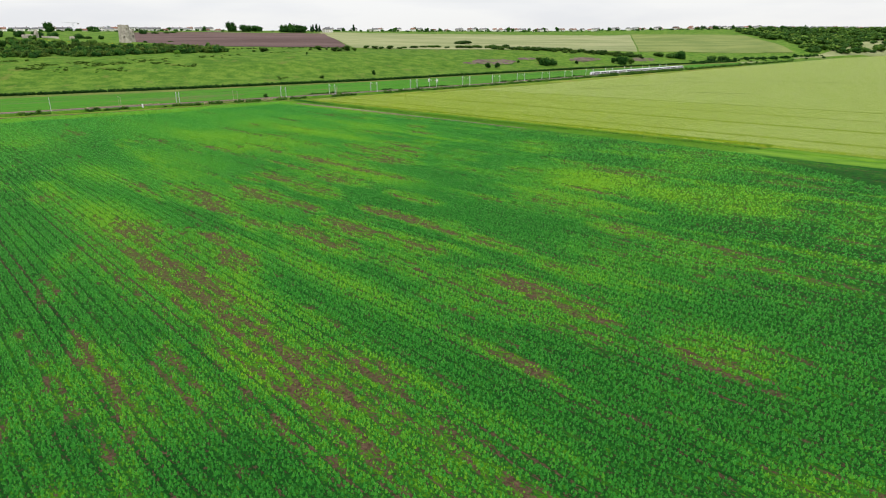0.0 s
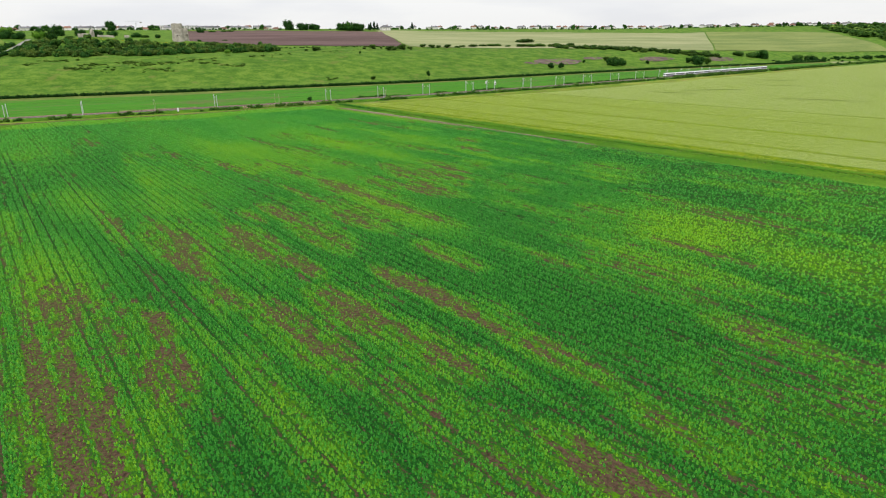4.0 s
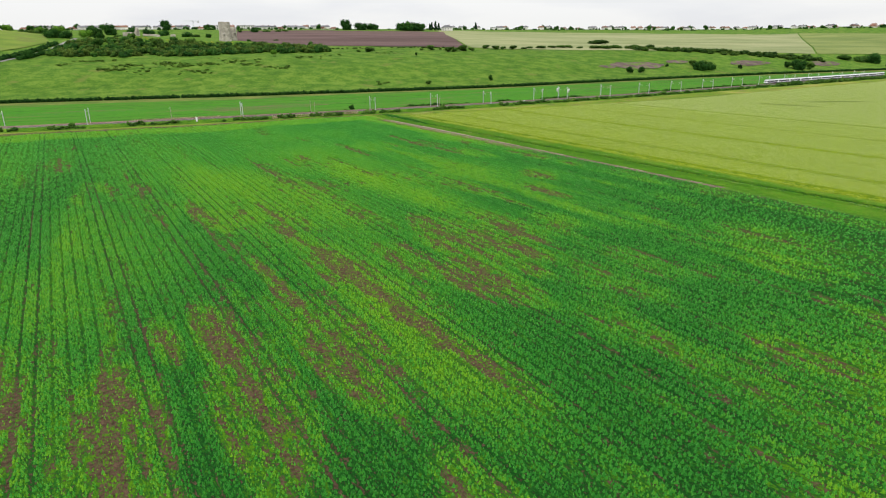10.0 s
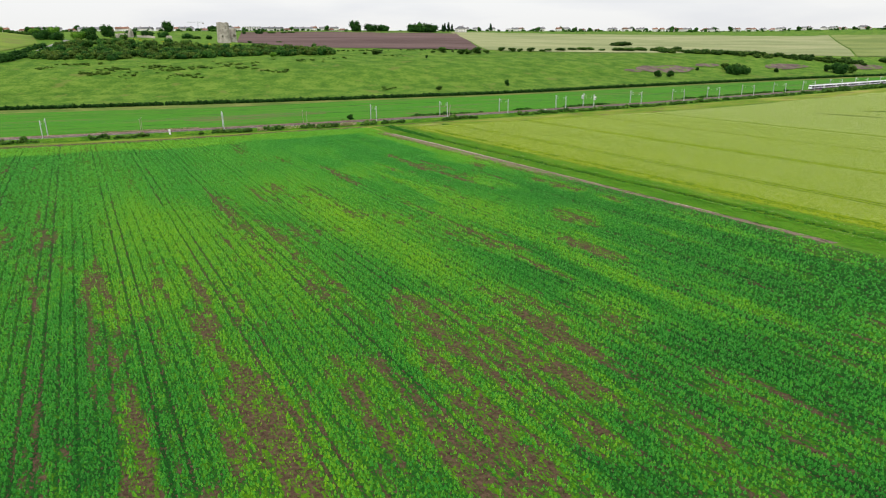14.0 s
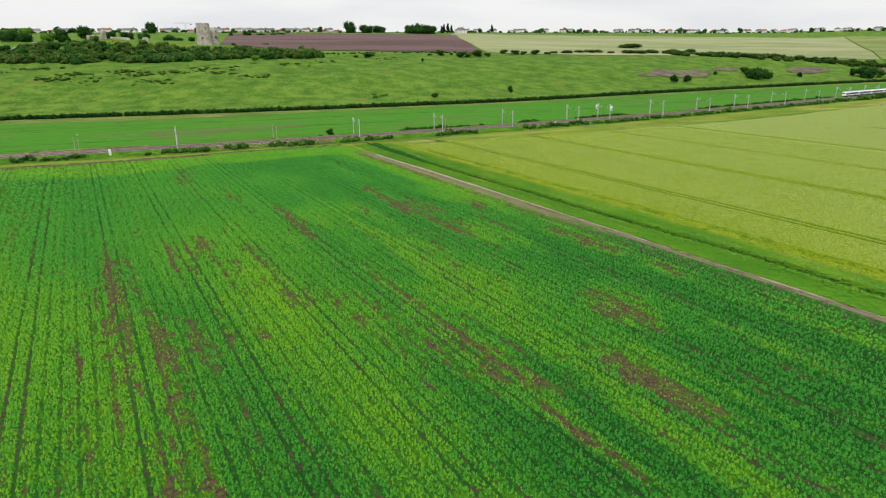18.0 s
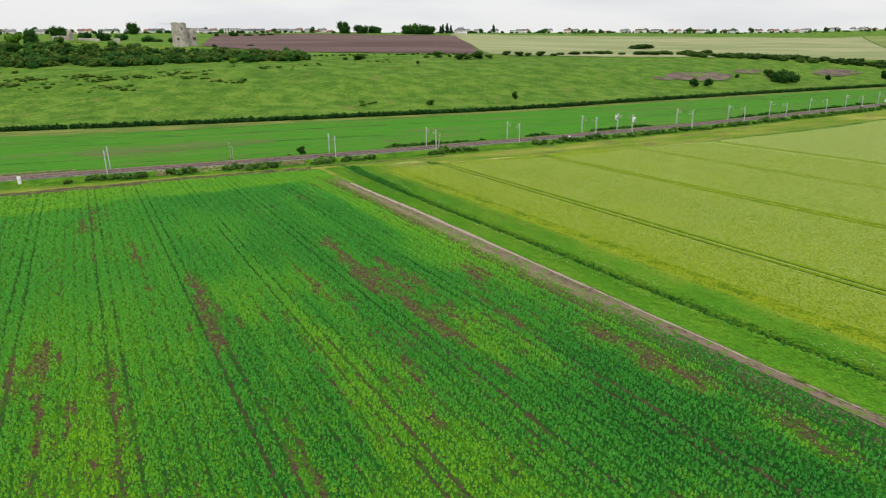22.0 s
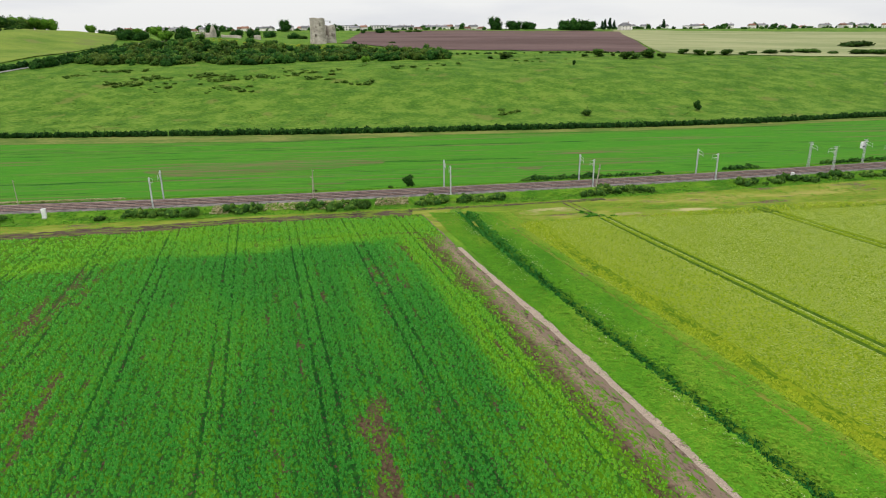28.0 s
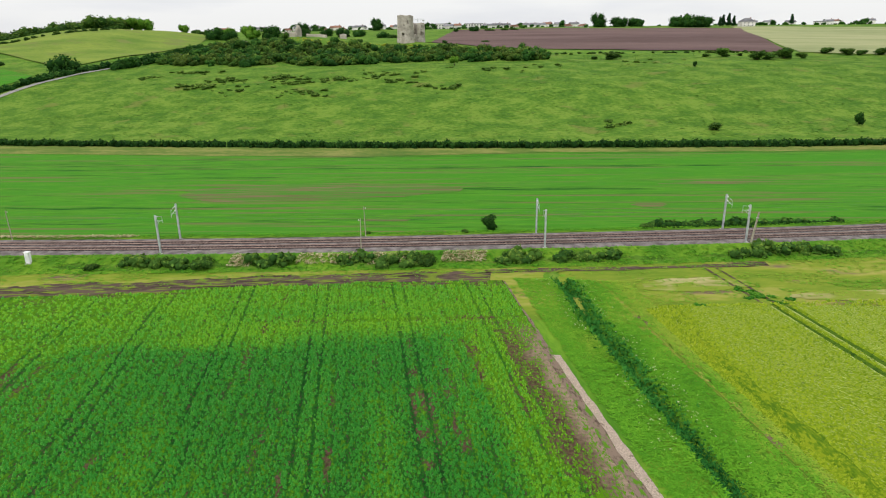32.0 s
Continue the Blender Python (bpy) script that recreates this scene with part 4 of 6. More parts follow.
def crop_state(x, y):
    """How bare (0 to 1) and how yellow (0 to 1) the crop is."""
    u, w = x * ca + y * sa, -x * sa + y * ca
    streak = fbm(u / 0.9, w / 22, 51, 3)
    speck = fbm(u / 0.7, w / 1.6, 55, 3)
    blot = fbm(u / 11, w / 30, 52, 4)
    region = 0.48 * smooth((blot - 0.38 - 0.12 * smooth((w + 160) / 70)) / 0.34)
    for pu, pw, a, b, strong in BARE_SOUTH + BARE_SOUTH_MIDDLE + BARE_MIDDLE + BARE_NORTH_MIDDLE + BARE_NORTH:
        r2 = ((u - pu) / (0.3 + a)) ** 2 + ((w - pw) / (1.0 + 1.1 * b)) ** 2
        region = np.maximum(region, (0.55 + 0.8 * strong) * np.exp(-0.4 * r2**1.4))
    bare = smooth((region + 1.9 * (streak - 0.5) + 1.9 * (speck - 0.5) - 0.45) / 0.6)
    yellow = (0.75 - 0.4 * smooth((w + 150) / 60)) * smooth((0.65 * fbm(u / 13, w / 40, 53, 4) + 0.35 * fbm(u / 3.4, w / 50, 54, 3) - 0.47) / 0.2)
    yellow = np.maximum(yellow, (0.6 - 0.4 * smooth((w + 185) / 50)) * smooth((region - 0.12) / 0.5))
    for pu, pw, a, b, strong in YELLOW_SOUTH + YELLOW_MIDDLE + YELLOW_NORTH:
        g = np.exp(-0.5 * (((u - pu) / (0.5 + 1.3 * a)) ** 2 + ((w - pw) / (1 + 1.3 * b)) ** 2) ** 1.2)
        yellow = np.maximum(yellow, strong * g * (0.80 + 0.45 * fbm(u / 3, w / 30, 57, 3)) * (1 - 0.45 * smooth((w + 160) / 60)))
    edge = (crop_edge(y) - x) * 0.967
    wide = 6.0 + 1.0 * smooth((y + 90) / 30)
    border = smooth((wide + 3.4 * (fbm(y / 7, edge / 3 + 2, 58, 3) - 0.5) - edge) / 2.0) * smooth((edge + 0.3) / 0.4) * smooth((-40 - y) / 20) * smooth((y + 300) / 60) * (0.4 + 0.6 * smooth((y + 200) / 60))
    bare = np.maximum(bare * smooth((edge - 4) / 6 + 0.35), border * (0.62 + 0.22 * smooth((y + 120) / 20) + 0.5 * smooth((0.4 * streak + 0.6 * speck - 0.42) / 0.2)))
    # the headland was drilled crosswise: a yellower end with a wheel mark
    end = crop_top(x) - y
    mark = smooth((1.0 - np.abs(end - 15.6)) / 0.7) * smooth((x + 72) / 30)
    bare = np.maximum(bare, mark * (0.25 + 0.6 * smooth((fbm(x / 3, y / 3, 66, 3) - 0.4) / 0.2)))
    bare = np.maximum(bare, smooth((5 - end) / 5) * smooth((fbm(x / 6, y / 1.2, 68, 4) - 0.36) / 0.25))
    yellow = np.maximum(yellow, (0.45 + 0.55 * fbm(x / 9, y / 3, 67, 3)) * smooth((25 + 10 * smooth((-40 - x) / 40) * fbm(x / 14, y / 9, 81, 2) - end) / 8))
    yellow = np.maximum(yellow, (0.5 + 0.5 * streak) * smooth((12.5 - edge) / 4) * (0.15 + 0.85 * smooth((y + 185) / 60)))
    return np.clip(bare, 0, 1), np.clip(yellow, 0, 1), border * smooth((3.5 + 3 * (speck - 0.5) - edge) / 2)


BED = 12.0 / 7


def wheel_track(x, y):
    """1 in the wheel tracks, which come in pairs every 12 m."""
    u, w = x * ca + y * sa, -x * sa + y * ca
    side = np.floor(((u + 3.0) / 12.0) * 2)
    worn = 0.45 + 0.55 * smooth((value_noise(side * 5.3, w / 18, 65) * 0.6 + 0.4 * value_noise(side * 5.3, w / 2.5, 79) - 0.30) / 0.35)
    return worn * smooth((0.33 - np.abs(np.abs((u + 3.0) % 12.0 - 6.0) - 0.86)) / 0.2)


def furrow(x, y):
    """1 in the bottom of the furrows between the drilled beds, which close up in places."""
    u, w = x * ca + y * sa, -x * sa + y * ca
    k = np.round((u - 3.0 + BED / 2) / BED)
    far = np.abs(u - 3.0 + BED / 2 - k * BED)
    return smooth((0.30 - far) / 0.2) * smooth((value_noise(k * 3.7, w / 25, 63) * 0.6 + 0.4 * value_noise(k * 3.7, w / 3, 64) - 0.34) / 0.35)


def crop_field():
    # the canopy: columns run along the rows, finer in the furrows
    U = [*np.arange(-520, -250, 2.0)]
    k0 = math.ceil((-250 - 3.0 + BED / 2) / BED)
    for k in range(k0, k0 + 186):
        c = 3.0 - BED / 2 + k * BED
        U += [c - 0.26, c - 0.1, c + 0.1, c + 0.26, c + 0.86]
    Ug, Vg = np.meshgrid(np.array(U), np.linspace(0, 1, 240), indexing="ij")
    W = -540 + 590 * Vg
    x, y = Ug * ca - W * sa, Ug * sa + W * ca
    # pull the ends of each row onto the field's borders
    over = np.maximum(x - (crop_edge(y) - 0.2), 0)
    x = x - over
    y = np.minimum(y, crop_top(x))
    bare, yellow, dry = crop_state(x, y)
    gap = np.maximum(furrow(x, y), wheel_track(x, y))
    wet = smooth((fbm(x / 15, y / 25, 61, 3) - 0.42) / 0.2)
    bare = np.maximum(bare, wheel_track(x, y) * (0.4 + 0.45 * wet) * (1 - 0.85 * smooth((y + 170) / 50)))
    bare = np.maximum(bare, furrow(x, y) * (1 - 0.85 * smooth((y + 190) / 60)) * (0.05 + 0.25 * wet))
    swell = (0.10 * fbm(x / 0.9, y / 0.9, 59, 2) + 0.05) * (1 - 0.8 * bare) * (1 - 0.85 * gap * (1 - 0.6 * smooth((y + 190) / 60)))
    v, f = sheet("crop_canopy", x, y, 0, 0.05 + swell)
    # tone drops in wheel tracks and furrows: their shade is painted in
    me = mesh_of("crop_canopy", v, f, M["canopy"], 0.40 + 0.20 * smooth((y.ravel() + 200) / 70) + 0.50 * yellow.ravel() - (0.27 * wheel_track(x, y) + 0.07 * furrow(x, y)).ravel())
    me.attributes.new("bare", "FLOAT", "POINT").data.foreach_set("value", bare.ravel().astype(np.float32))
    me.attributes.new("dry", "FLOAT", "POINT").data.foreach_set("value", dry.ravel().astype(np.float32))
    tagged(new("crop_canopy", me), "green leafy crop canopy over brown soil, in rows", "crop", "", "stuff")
    # leaves that stand up out of it, four lines to a bed; thinner far from the flown line
    r = np.random.RandomState(5)
    U = (3.0 - BED / 2 + np.arange(-190, 40)[:, None] * BED + np.array([0.34, 0.69, 1.03, 1.37])).ravel()
    U, W = np.meshgrid(U, np.arange(-480, 60, 0.31), indexing="ij")
    U, W = U + (0.10 + 0.09 * smooth((W + 190) / 60)) * r.randn(*U.shape), W + 0.16 * r.randn(*W.shape)
    x, y = (U * ca - W * sa).ravel(), (U * sa + W * ca).ravel()
    side = x - (-136 + 0.312 * (y + 470)) - 8
    side = np.where(side < 0, -0.62 * side, 0.9 * side)
    keep = (x < crop_edge(y) - 0.4) & (y < crop_top(x) - 0.2) & (y > -455) & (side < 120)
    thin = 0.26 + 0.74 * smooth((72 - side) / 40)
    keep &= r.rand(len(x)) < thin
    x, y, thin = x[keep], y[keep], thin[keep]
    bare, yellow, dry = crop_state(x, y)
    stay = (r.rand(len(x)) > (0.84 + 0.4 * dry) * bare) & (r.rand(len(x)) > (1.1 - 0.3 * smooth((y + 190) / 60)) * wheel_track(x, y)) & (r.rand(len(x)) > 0.42 * furrow(x, y) * (1 - 0.75 * smooth((y + 190) / 60)))
    x, y, bare, yellow, thin = x[stay], y[stay], bare[stay], yellow[stay], thin[stay]
    n = len(x)
    grow = (1 - 0.45 * bare) * (0.7 + 0.6 * r.rand(n))
    lush = smooth((y + 200) / 70)
    tone = 0.36 + 0.06 * lush + (0.50 - 0.08 * lush) * yellow + 0.10 * bare + (0.17 - 0.09 * lush) * (fbm(x / 1.4, y / 1.4, 62, 3) - 0.5) + (0.25 - 0.11 * lush) * (r.rand(n) - 0.5)
    stuff("crop_leaves", mounds(x, y, 0.06 - 0.02 * bare, (0.28 + 0.05 * lush) * grow / thin**0.35, 0.40 * grow, tone, 6, vary=0.0), M["pea"], "leafy green crop plants in rows with yellowing patches", "crop", flat=False)


crop_field()

# ---- wheat ----


def wheat_field():
    """A standing crop as one raised sheet; wheel tracks are real gaps in it."""
    lines = [0.0, 0.35, *np.arange(1, 120, 1.0), *np.arange(120, 700, 6.0), *np.arange(700, 1700, 30.0)]
    tracks = [k * 38.7 + c for k in range(4) for c in (18.0, 20.0)]
    for c in tracks:
        lines += [c - 0.62, c - 0.42, c + 0.42, c + 0.62]
    D = np.unique(np.array(lines).round(2))
    W = axis((-700, -420, 8), (-420, -34, 2.4))
    Dg, Yg = np.meshgrid(D, W, indexing="ij")
    X = crop_edge(Yg) + 18.4 + 4.0 * smooth((Yg + 60) / 28) * np.exp(-Dg / 8) + Dg * 1.034 + 1.2 * (fbm(Yg / 14, Yg * 0, 71) - 0.5) * np.exp(-Dg / 4)
    Y = Yg
    top = rail_y(X) - 29.5 - 5 * fbm(X / 14, Y * 0 + 3, 73) - 5 * smooth(X / 60) - 7 * smooth((X - 60) / 150)
    Y = -700 + (Y + 700) * (top + 700) / (-34 + 700)
    X = X + crop_edge(Y) - crop_edge(Yg)
    H = 0.72 + 0.12 * (fbm(X / 5, Y / 5, 72) - 0.5)
    for c in tracks:
        H = np.where(np.abs(Dg - c) < 0.5, 0.3, H)
    H = H * (0.12 + 0.88 * smooth((Dg + 0.2) / 2.6))
    v, f = sheet("wheat", X, Y, 0, H)
    tagged(new("wheat_field", mesh_of("wheat_field", v, f, M["wheat"])), "tall ripening yellow-green cereal field with wheel tracks", "field", "", "structure")
    for c in tracks:
        yy = axis((-420, -30, 2.0))
        yy, side = np.meshgrid(yy, np.array([-0.5, 0.0, 0.5]), indexing="ij")
        xx = crop_edge(yy) + 18.4 + (c + side * (0.8 + 0.6 * fbm(yy / 3, yy * 0 + c, 75)) * (1.0 if c < 30 else 0.5)) * 1.034
        keep = yy[:, 0] < (rail_y(xx[:, 0]) - 33)
        v, f = sheet("wheel_track", xx[keep], yy[keep], 0.56)
        tagged(new("wheel_track", mesh_of("wheel_track", v, f[:, ::-1], M["wheel"])), "dark wheel track through the standing cereal", "track", "", "structure")
    r = np.random.RandomState(8)
    n = 112000
    y = -290 + 262 * r.rand(n) ** 0.7
    d = 0.1 + 130 * r.rand(n) ** 1.9
    x = crop_edge(y) + 18.4 + d * 1.034
    keep = y < rail_y(x) - 33
    for c in tracks[:8]:
        keep &= np.abs(d - c) > 0.6
    x, y, d = x[keep], y[keep], d[keep]
    tone = 0.34 + 0.25 * fbm(x / 9, y / 30, 74)
    stuff("wheat_tops", mounds(x, y, 0.03 + 0.56 * smooth((d + 0.2) / 2.6), 0.30 + 0.25 * r.rand(len(x)), 0.24 + 0.14 * r.rand(len(x)), tone + 0.04, 9, vary=0.34), M["wheat_ears"], "yellow-green cereal ears", "crop", flat=False)


wheat_field()
Y, S = np.meshgrid(axis((-330, -52, 0.8)), np.linspace(0, 1, 6), indexing="ij")
X = crop_edge(Y) + 18.2 + 4.0 * smooth((Y + 60) / 28) + 2.5 * S + 1.1 * (fbm(Y / 3, S * 2, 91) - 0.5) + 1.0 * (fbm(Y / 0.9, S * 4, 92) - 0.5)
v, f = sheet("cereal_edge", X, Y, 0, 0.10 + 0.72 * smooth(S * 1.1))
tagged(new("cereal_edge", mesh_of("cereal_edge", v, f[:, ::-1], M["wheat_edge"])), "thin yellow fringe along the cereal field", "crop", "", "structure")


# ---- castle ----


def tower(name, x, y, r, h, seed, label, gap=None, taper=0.07, openings=()):
    """A round stone tower, thick-walled and worn along its top; gap: the fallen part of the ring (start, end in degrees, height left)."""
    ob = thing(name, label, "tower", "castle ruins", at=pose(x, y, on(x, y) - 1.5))
    n, m = 72, 34
    r_ = np.random.RandomState(seed)
    ang = np.linspace(0, 2 * np.pi, n, endpoint=False)
    top = h + 1.2 * (fbm(ang * 2.2, ang * 0, seed) - 0.5) - 0.35 * r_.rand(n)
    if gap:
        g0, g1 = np.radians(gap[0]), np.radians(gap[1])
        inside = ((ang - g0) % (2 * np.pi)) < ((g1 - g0) % (2 * np.pi))
        top = np.where(inside, gap[2] + 2.0 * r_.rand(n), top)
    K, A = np.meshgrid(np.linspace(0, 1, m + 1), ang, indexing="ij")
    Z = top[None] * K
    rad = r * (1 + taper * (1 - Z / h) + 0.05 * (Z < 0.24 * h)) + 0.22 * (fbm(A * 7, Z * 0.9, seed + 1, 3) - 0.5)
    outer = np.stack([rad * np.cos(A), rad * np.sin(A), Z], -1)
    inner = np.stack([(rad - 1.7) * np.cos(A), (rad - 1.7) * np.sin(A), Z], -1)
    V = np.concatenate([outer.reshape(-1, 3), inner.reshape(-1, 3)])
    half = n * (m + 1)
    open_ = set()
    for k in range(m):
        for i in range(n):
            z, a = top[i] * (k + 0.5) / m, ang[i] + math.pi / n
            if any(abs((a - radians(b) + math.pi) % (2 * math.pi) - math.pi) * r < w / 2 and abs(z - q) < t / 2 for b, q, w, t in openings):
                open_.add((k, i))
    F = []
    for k in range(m):
        for i in range(n):
            j = (i + 1) % n
            a, b, c, d = k * n + i, k * n + j, (k + 1) * n + j, (k + 1) * n + i
            if (k, i) in open_:
                for (p, q, near) in ((a, b, (k - 1, i)), (b, c, (k, j)), (c, d, (k + 1, i)), (d, a, (k, (i - 1) % n))):
                    if near not in open_:
                        F.append((q, p, p + half, q + half))
                continue
            F.append((a, b, c, d))
            F.append((b + half, a + half, d + half, c + half))
    for i in range(n):
        j = (i + 1) % n
        F.append((m * n + i, m * n + j, m * n + j + half, m * n + i + half))
    part("wall", mesh_of("wall", V, np.array(F), M["stone"], flat=True), M["stone"], ob)
    bm = bmesh.new()
    bmesh.ops.create_circle(bm, cap_ends=True, segments=32, radius=r - 1.0, matrix=pose(0, 0, 2.2))
    part("floor", bm, M["shadow_stone"], ob, "rubble floor inside the tower, coloured dark as in shade")
    return ob


def ruin_wall(x, y, turn, length, heights, seed, label, thick=1.6):
    """A standing piece of curtain wall with a broken top."""
    ob = thing("castle_wall", label, "wall", "castle ruins", at=pose(x, y, on(x, y) - 1.2, 0, 0, turn))
    n = max(8, int(length * 1.5))
    u = np.linspace(0, 1, n)
    top = np.interp(u, np.linspace(0, 1, len(heights)), heights) + 0.7 * (fbm(u * 9, u * 0, seed) - 0.5) + 1.2
    V, F = [], []
    for i in range(n):
        for side in (-1, 1):
            for k in range(5):
                z = top[i] * k / 4
                V.append(((u[i] - 0.5) * length, side * thick / 2 * (1.15 - 0.15 * k / 4) + 0.12 * math.sin(i * 1.7 + k * 2.3), z))
    ix = lambda i, s, k: i * 10 + s * 5 + k
    for i in range(n - 1):
        for k in range(4):
            F.append((ix(i, 0, k), ix(i + 1, 0, k), ix(i + 1, 0, k + 1), ix(i, 0, k + 1)))
            F.append((ix(i + 1, 1, k), ix(i, 1, k), ix(i, 1, k + 1), ix(i + 1, 1, k + 1)))
        F.append((ix(i, 0, 4), ix(i + 1, 0, 4), ix(i + 1, 1, 4), ix(i, 1, 4)))
    for i in (0, n - 1):
        for k in range(4):
            F.append((ix(i, 0, k), ix(i, 0, k + 1), ix(i, 1, k + 1), ix(i, 1, k)))
    part("masonry", mesh_of("masonry", V, np.array(F), M["stone"], flat=True), M["stone"], ob)
    return ob


tower("castle_tower", -112, 328, 5.5, 19.4, 3, "tall pale round stone castle tower, roofless and worn", openings=((-97, 7.2, 1.1, 1.7), (-62, 14.5, 0.8, 2.0)))
tower("castle_tower", -106, 347, 4.6, 14.6, 4, "broken shell of a second stone castle tower", gap=(195, 275, 5.0), openings=((-55, 7.5, 1.4, 2.4), (-35, 7.5, 1.2, 2.0), (-45, 12, 1.0, 1.6)))
ruin_wall(-203, 345, 10, 11, (3.2, 3.6, 3.0), 5, "low ruined castle wall of grey stone")
ruin_wall(-195, 343, 60, 4.5, (4, 8.5, 5), 6, "tall jagged fragment of castle masonry", 2.2)
ruin_wall(-183, 349, -8, 16, (2.2, 1.6, 2.0, 1.2), 7, "low ruined castle wall of grey stone")
ruin_wall(-163, 350, 0, 5, (3.0, 3.4, 2.8), 8, "stub of a ruined castle wall")
ruin_wall(-225, 318, 20, 7, (2.2, 2.8, 1.8), 9, "fallen block of castle masonry on the slope", 3.0)

# ---- scrub wood on the castle hill ----
lower_edge = curve([(-300, 245), (-250, 238), (-185, 238), (-142, 231), (-113, 252), (-87, 262), (-22, 263), (0, 280)])
upper_edge = curve([(-300, 320), (-268, 340), (-240, 332), (-190, 320), (-143, 318), (-112, 304), (-93, 306), (-70, 314), (-23, 304), (0, 290)])
rs = np.random.RandomState(21)
places, gold = [], []
while len(places) < 560:
    x = -251 + 235 * rs.rand()
    lo, up = float(lower_edge(x, 6)), float(upper_edge(x, 6))
    q = rs.rand()
    y = lo + 3 + (up - lo - 5) * q
    # a grassy cleft runs up through the wood
    if abs(x + 176 + (y - 240) * 0.12) < 4 and y < 254:
        continue
    if q > 0.9 and rs.rand() < 0.5 and x > -200:
        gold.append((x, y, 1.0 + 0.8 * rs.rand(), 0.6))
        continue
    places.append((x, y, 2.6 + 2.6 * rs.rand() ** 1.4, 0.72 + 0.3 * rs.rand()))
third = len(places) // 3
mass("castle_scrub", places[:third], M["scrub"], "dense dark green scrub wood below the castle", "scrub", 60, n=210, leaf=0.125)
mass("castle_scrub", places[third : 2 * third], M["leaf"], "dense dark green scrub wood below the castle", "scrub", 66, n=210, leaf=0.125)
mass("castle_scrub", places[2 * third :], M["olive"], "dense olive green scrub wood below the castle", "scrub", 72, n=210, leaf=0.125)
for _ in range(90):
    x = -215 + 150 * rs.rand()
    gold.append((x, float(upper_edge(x, 6)) + 1 + 9 * rs.rand(), 0.7 + 0.9 * rs.rand(), 0.45))
mass("yellow_herbs", gold, M["gorse"], "yellow flowering herbs and gorse below the castle", "plants", 78, n=120, leaf=0.2)

# ---- bushes and trees, singly ----
put("bush_a", 43, 121.5, 3.0, 0.3, 0.6, "low dark thorn bush just above the long hedge")
put("bush_c", 99, 133, 2.3, 1.3, 1.35, "small upright hawthorn bush on the slope")
put("bush_c", -36.5, -0.8, 2.2, 1.3, 1.0, "ragged dark green bush beside the railway")
put("tree_c", -69, 243, 3.0, 0.4, 0.95, "small light green tree in front of the scrub wood")
put("bush_c", 60, 228, 1.5, 0.2, 1.2, "small dark bush alone on the pasture")
for x, y, r, q in ((22, 266, 4.2, 0.6), (12, 268, 2.0, 0.6), (87, 276, 3.6, 0.9), (78, 276, 2.2, 0.6), (101, 258, 3.4, 0.9), (109, 262, 3.2, 0.8), (119, 268, 4.4, 0.85), (130, 272, 2.6, 0.8), (100, 285, 1.5, 0.8), (158, 306, 3.0, 0.8), (168, 302, 3.6, 0.7), (177, 303, 2.6, 0.8), (189, 303, 3.4, 0.8)):
    put("bush_a", x, y, r * 1.55, x, q * 0.62, "rounded dark bush along the field boundary", group="field boundary bushes")
for x, y, r, q in ((204, 309, 2.4, 0.8), (215, 318, 2.8, 0.8), (232, 324, 4.6, 0.6), (249, 331, 3.2, 0.8), (262, 333, 4.2, 0.7), (273, 336, 3.6, 0.8), (284, 328, 2.6, 0.8), (300, 322, 4.4, 0.8), (312, 320, 5.2, 0.7), (330, 326, 5.0, 0.8), (346, 396, 8.5, 0.6), (361, 333, 5.2, 0.8), (383, 335, 4.4, 0.9)):
    put("bush_b", x, y, r * 1.6, x, q * 0.62, "spreading green bush along the field boundary", group="field boundary bushes")
for x, y, r, q, k in ((259, 180, 4.4, 0.9, "bush_c"), (275, 183, 4.2, 0.9, "bush_c"), (357, 204, 7.5, 0.85, "tree_b"), (370, 206, 6.5, 0.8, "tree_b"), (362, 222, 5.0, 0.8, "bush_a"), (416, 214, 3.0, 1.0, "bush_c"), (487, 222, 5.0, 0.9, "bush_c"), (497, 214, 8.5, 0.85, "tree_b"), (512, 216, 6.0, 0.85, "bush_a"), (619, 270, 8, 0.7, "bush_b"), (636, 262, 8, 0.8, "bush_b"), (650, 258, 9, 0.8, "tree_b"), (717, 254, 8, 0.7, "bush_b"), (746, 258, 8, 0.6, "bush_b"), (325, 214, 2.2, 1.0, "bush_c")):
    put(k, x, y, r, x, q, group="trees at the foot of the far slope")
rs = np.random.RandomState(31)
mass("slope_scrub", [(345 + 230 * t + 8 * rs.randn(), 318 - 52 * t + 7 * rs.randn(), 3.0 + 2.6 * rs.rand(), 0.6) for t in rs.rand(170)], M["scrub"], "band of rough green scrub across the slope", "scrub", 84, n=110, leaf=0.2)
mass("slope_scrub", [(-20 + 150 * t + rs.randn(), float(300 + 8 * t) + 1.5 * rs.randn(), 0.8 + 0.9 * rs.rand(), 0.8) for t in rs.rand(70)], M["scrub"], "low broken hedge below the ploughed field", "hedge", 88, n=90, leaf=0.2)
low_scrub = []
for x, y, a, n in ((-142, 189, 10, 12), (-155, 198, 8, 8), (-120, 191, 8, 10), (-90, 186, 5, 8), (-105, 203, 12, 10), (-193, 177, 9, 12), (-181, 193, 8, 8), (-213, 213, 9, 8), (-230, 199, 7, 6), (-134, 165, 9, 8), (-66, 178, 7, 5), (-160, 180, 20, 10), (9, 128, 4, 5), (30, 250, 20, 6), (-30, 225, 30, 6)):
    for _ in range(2 * n):
        low_scrub.append((x + a * rs.randn() * 0.75, y + a * 0.4 * rs.randn(), 1.0 + 1.9 * rs.rand() ** 2, 0.45))
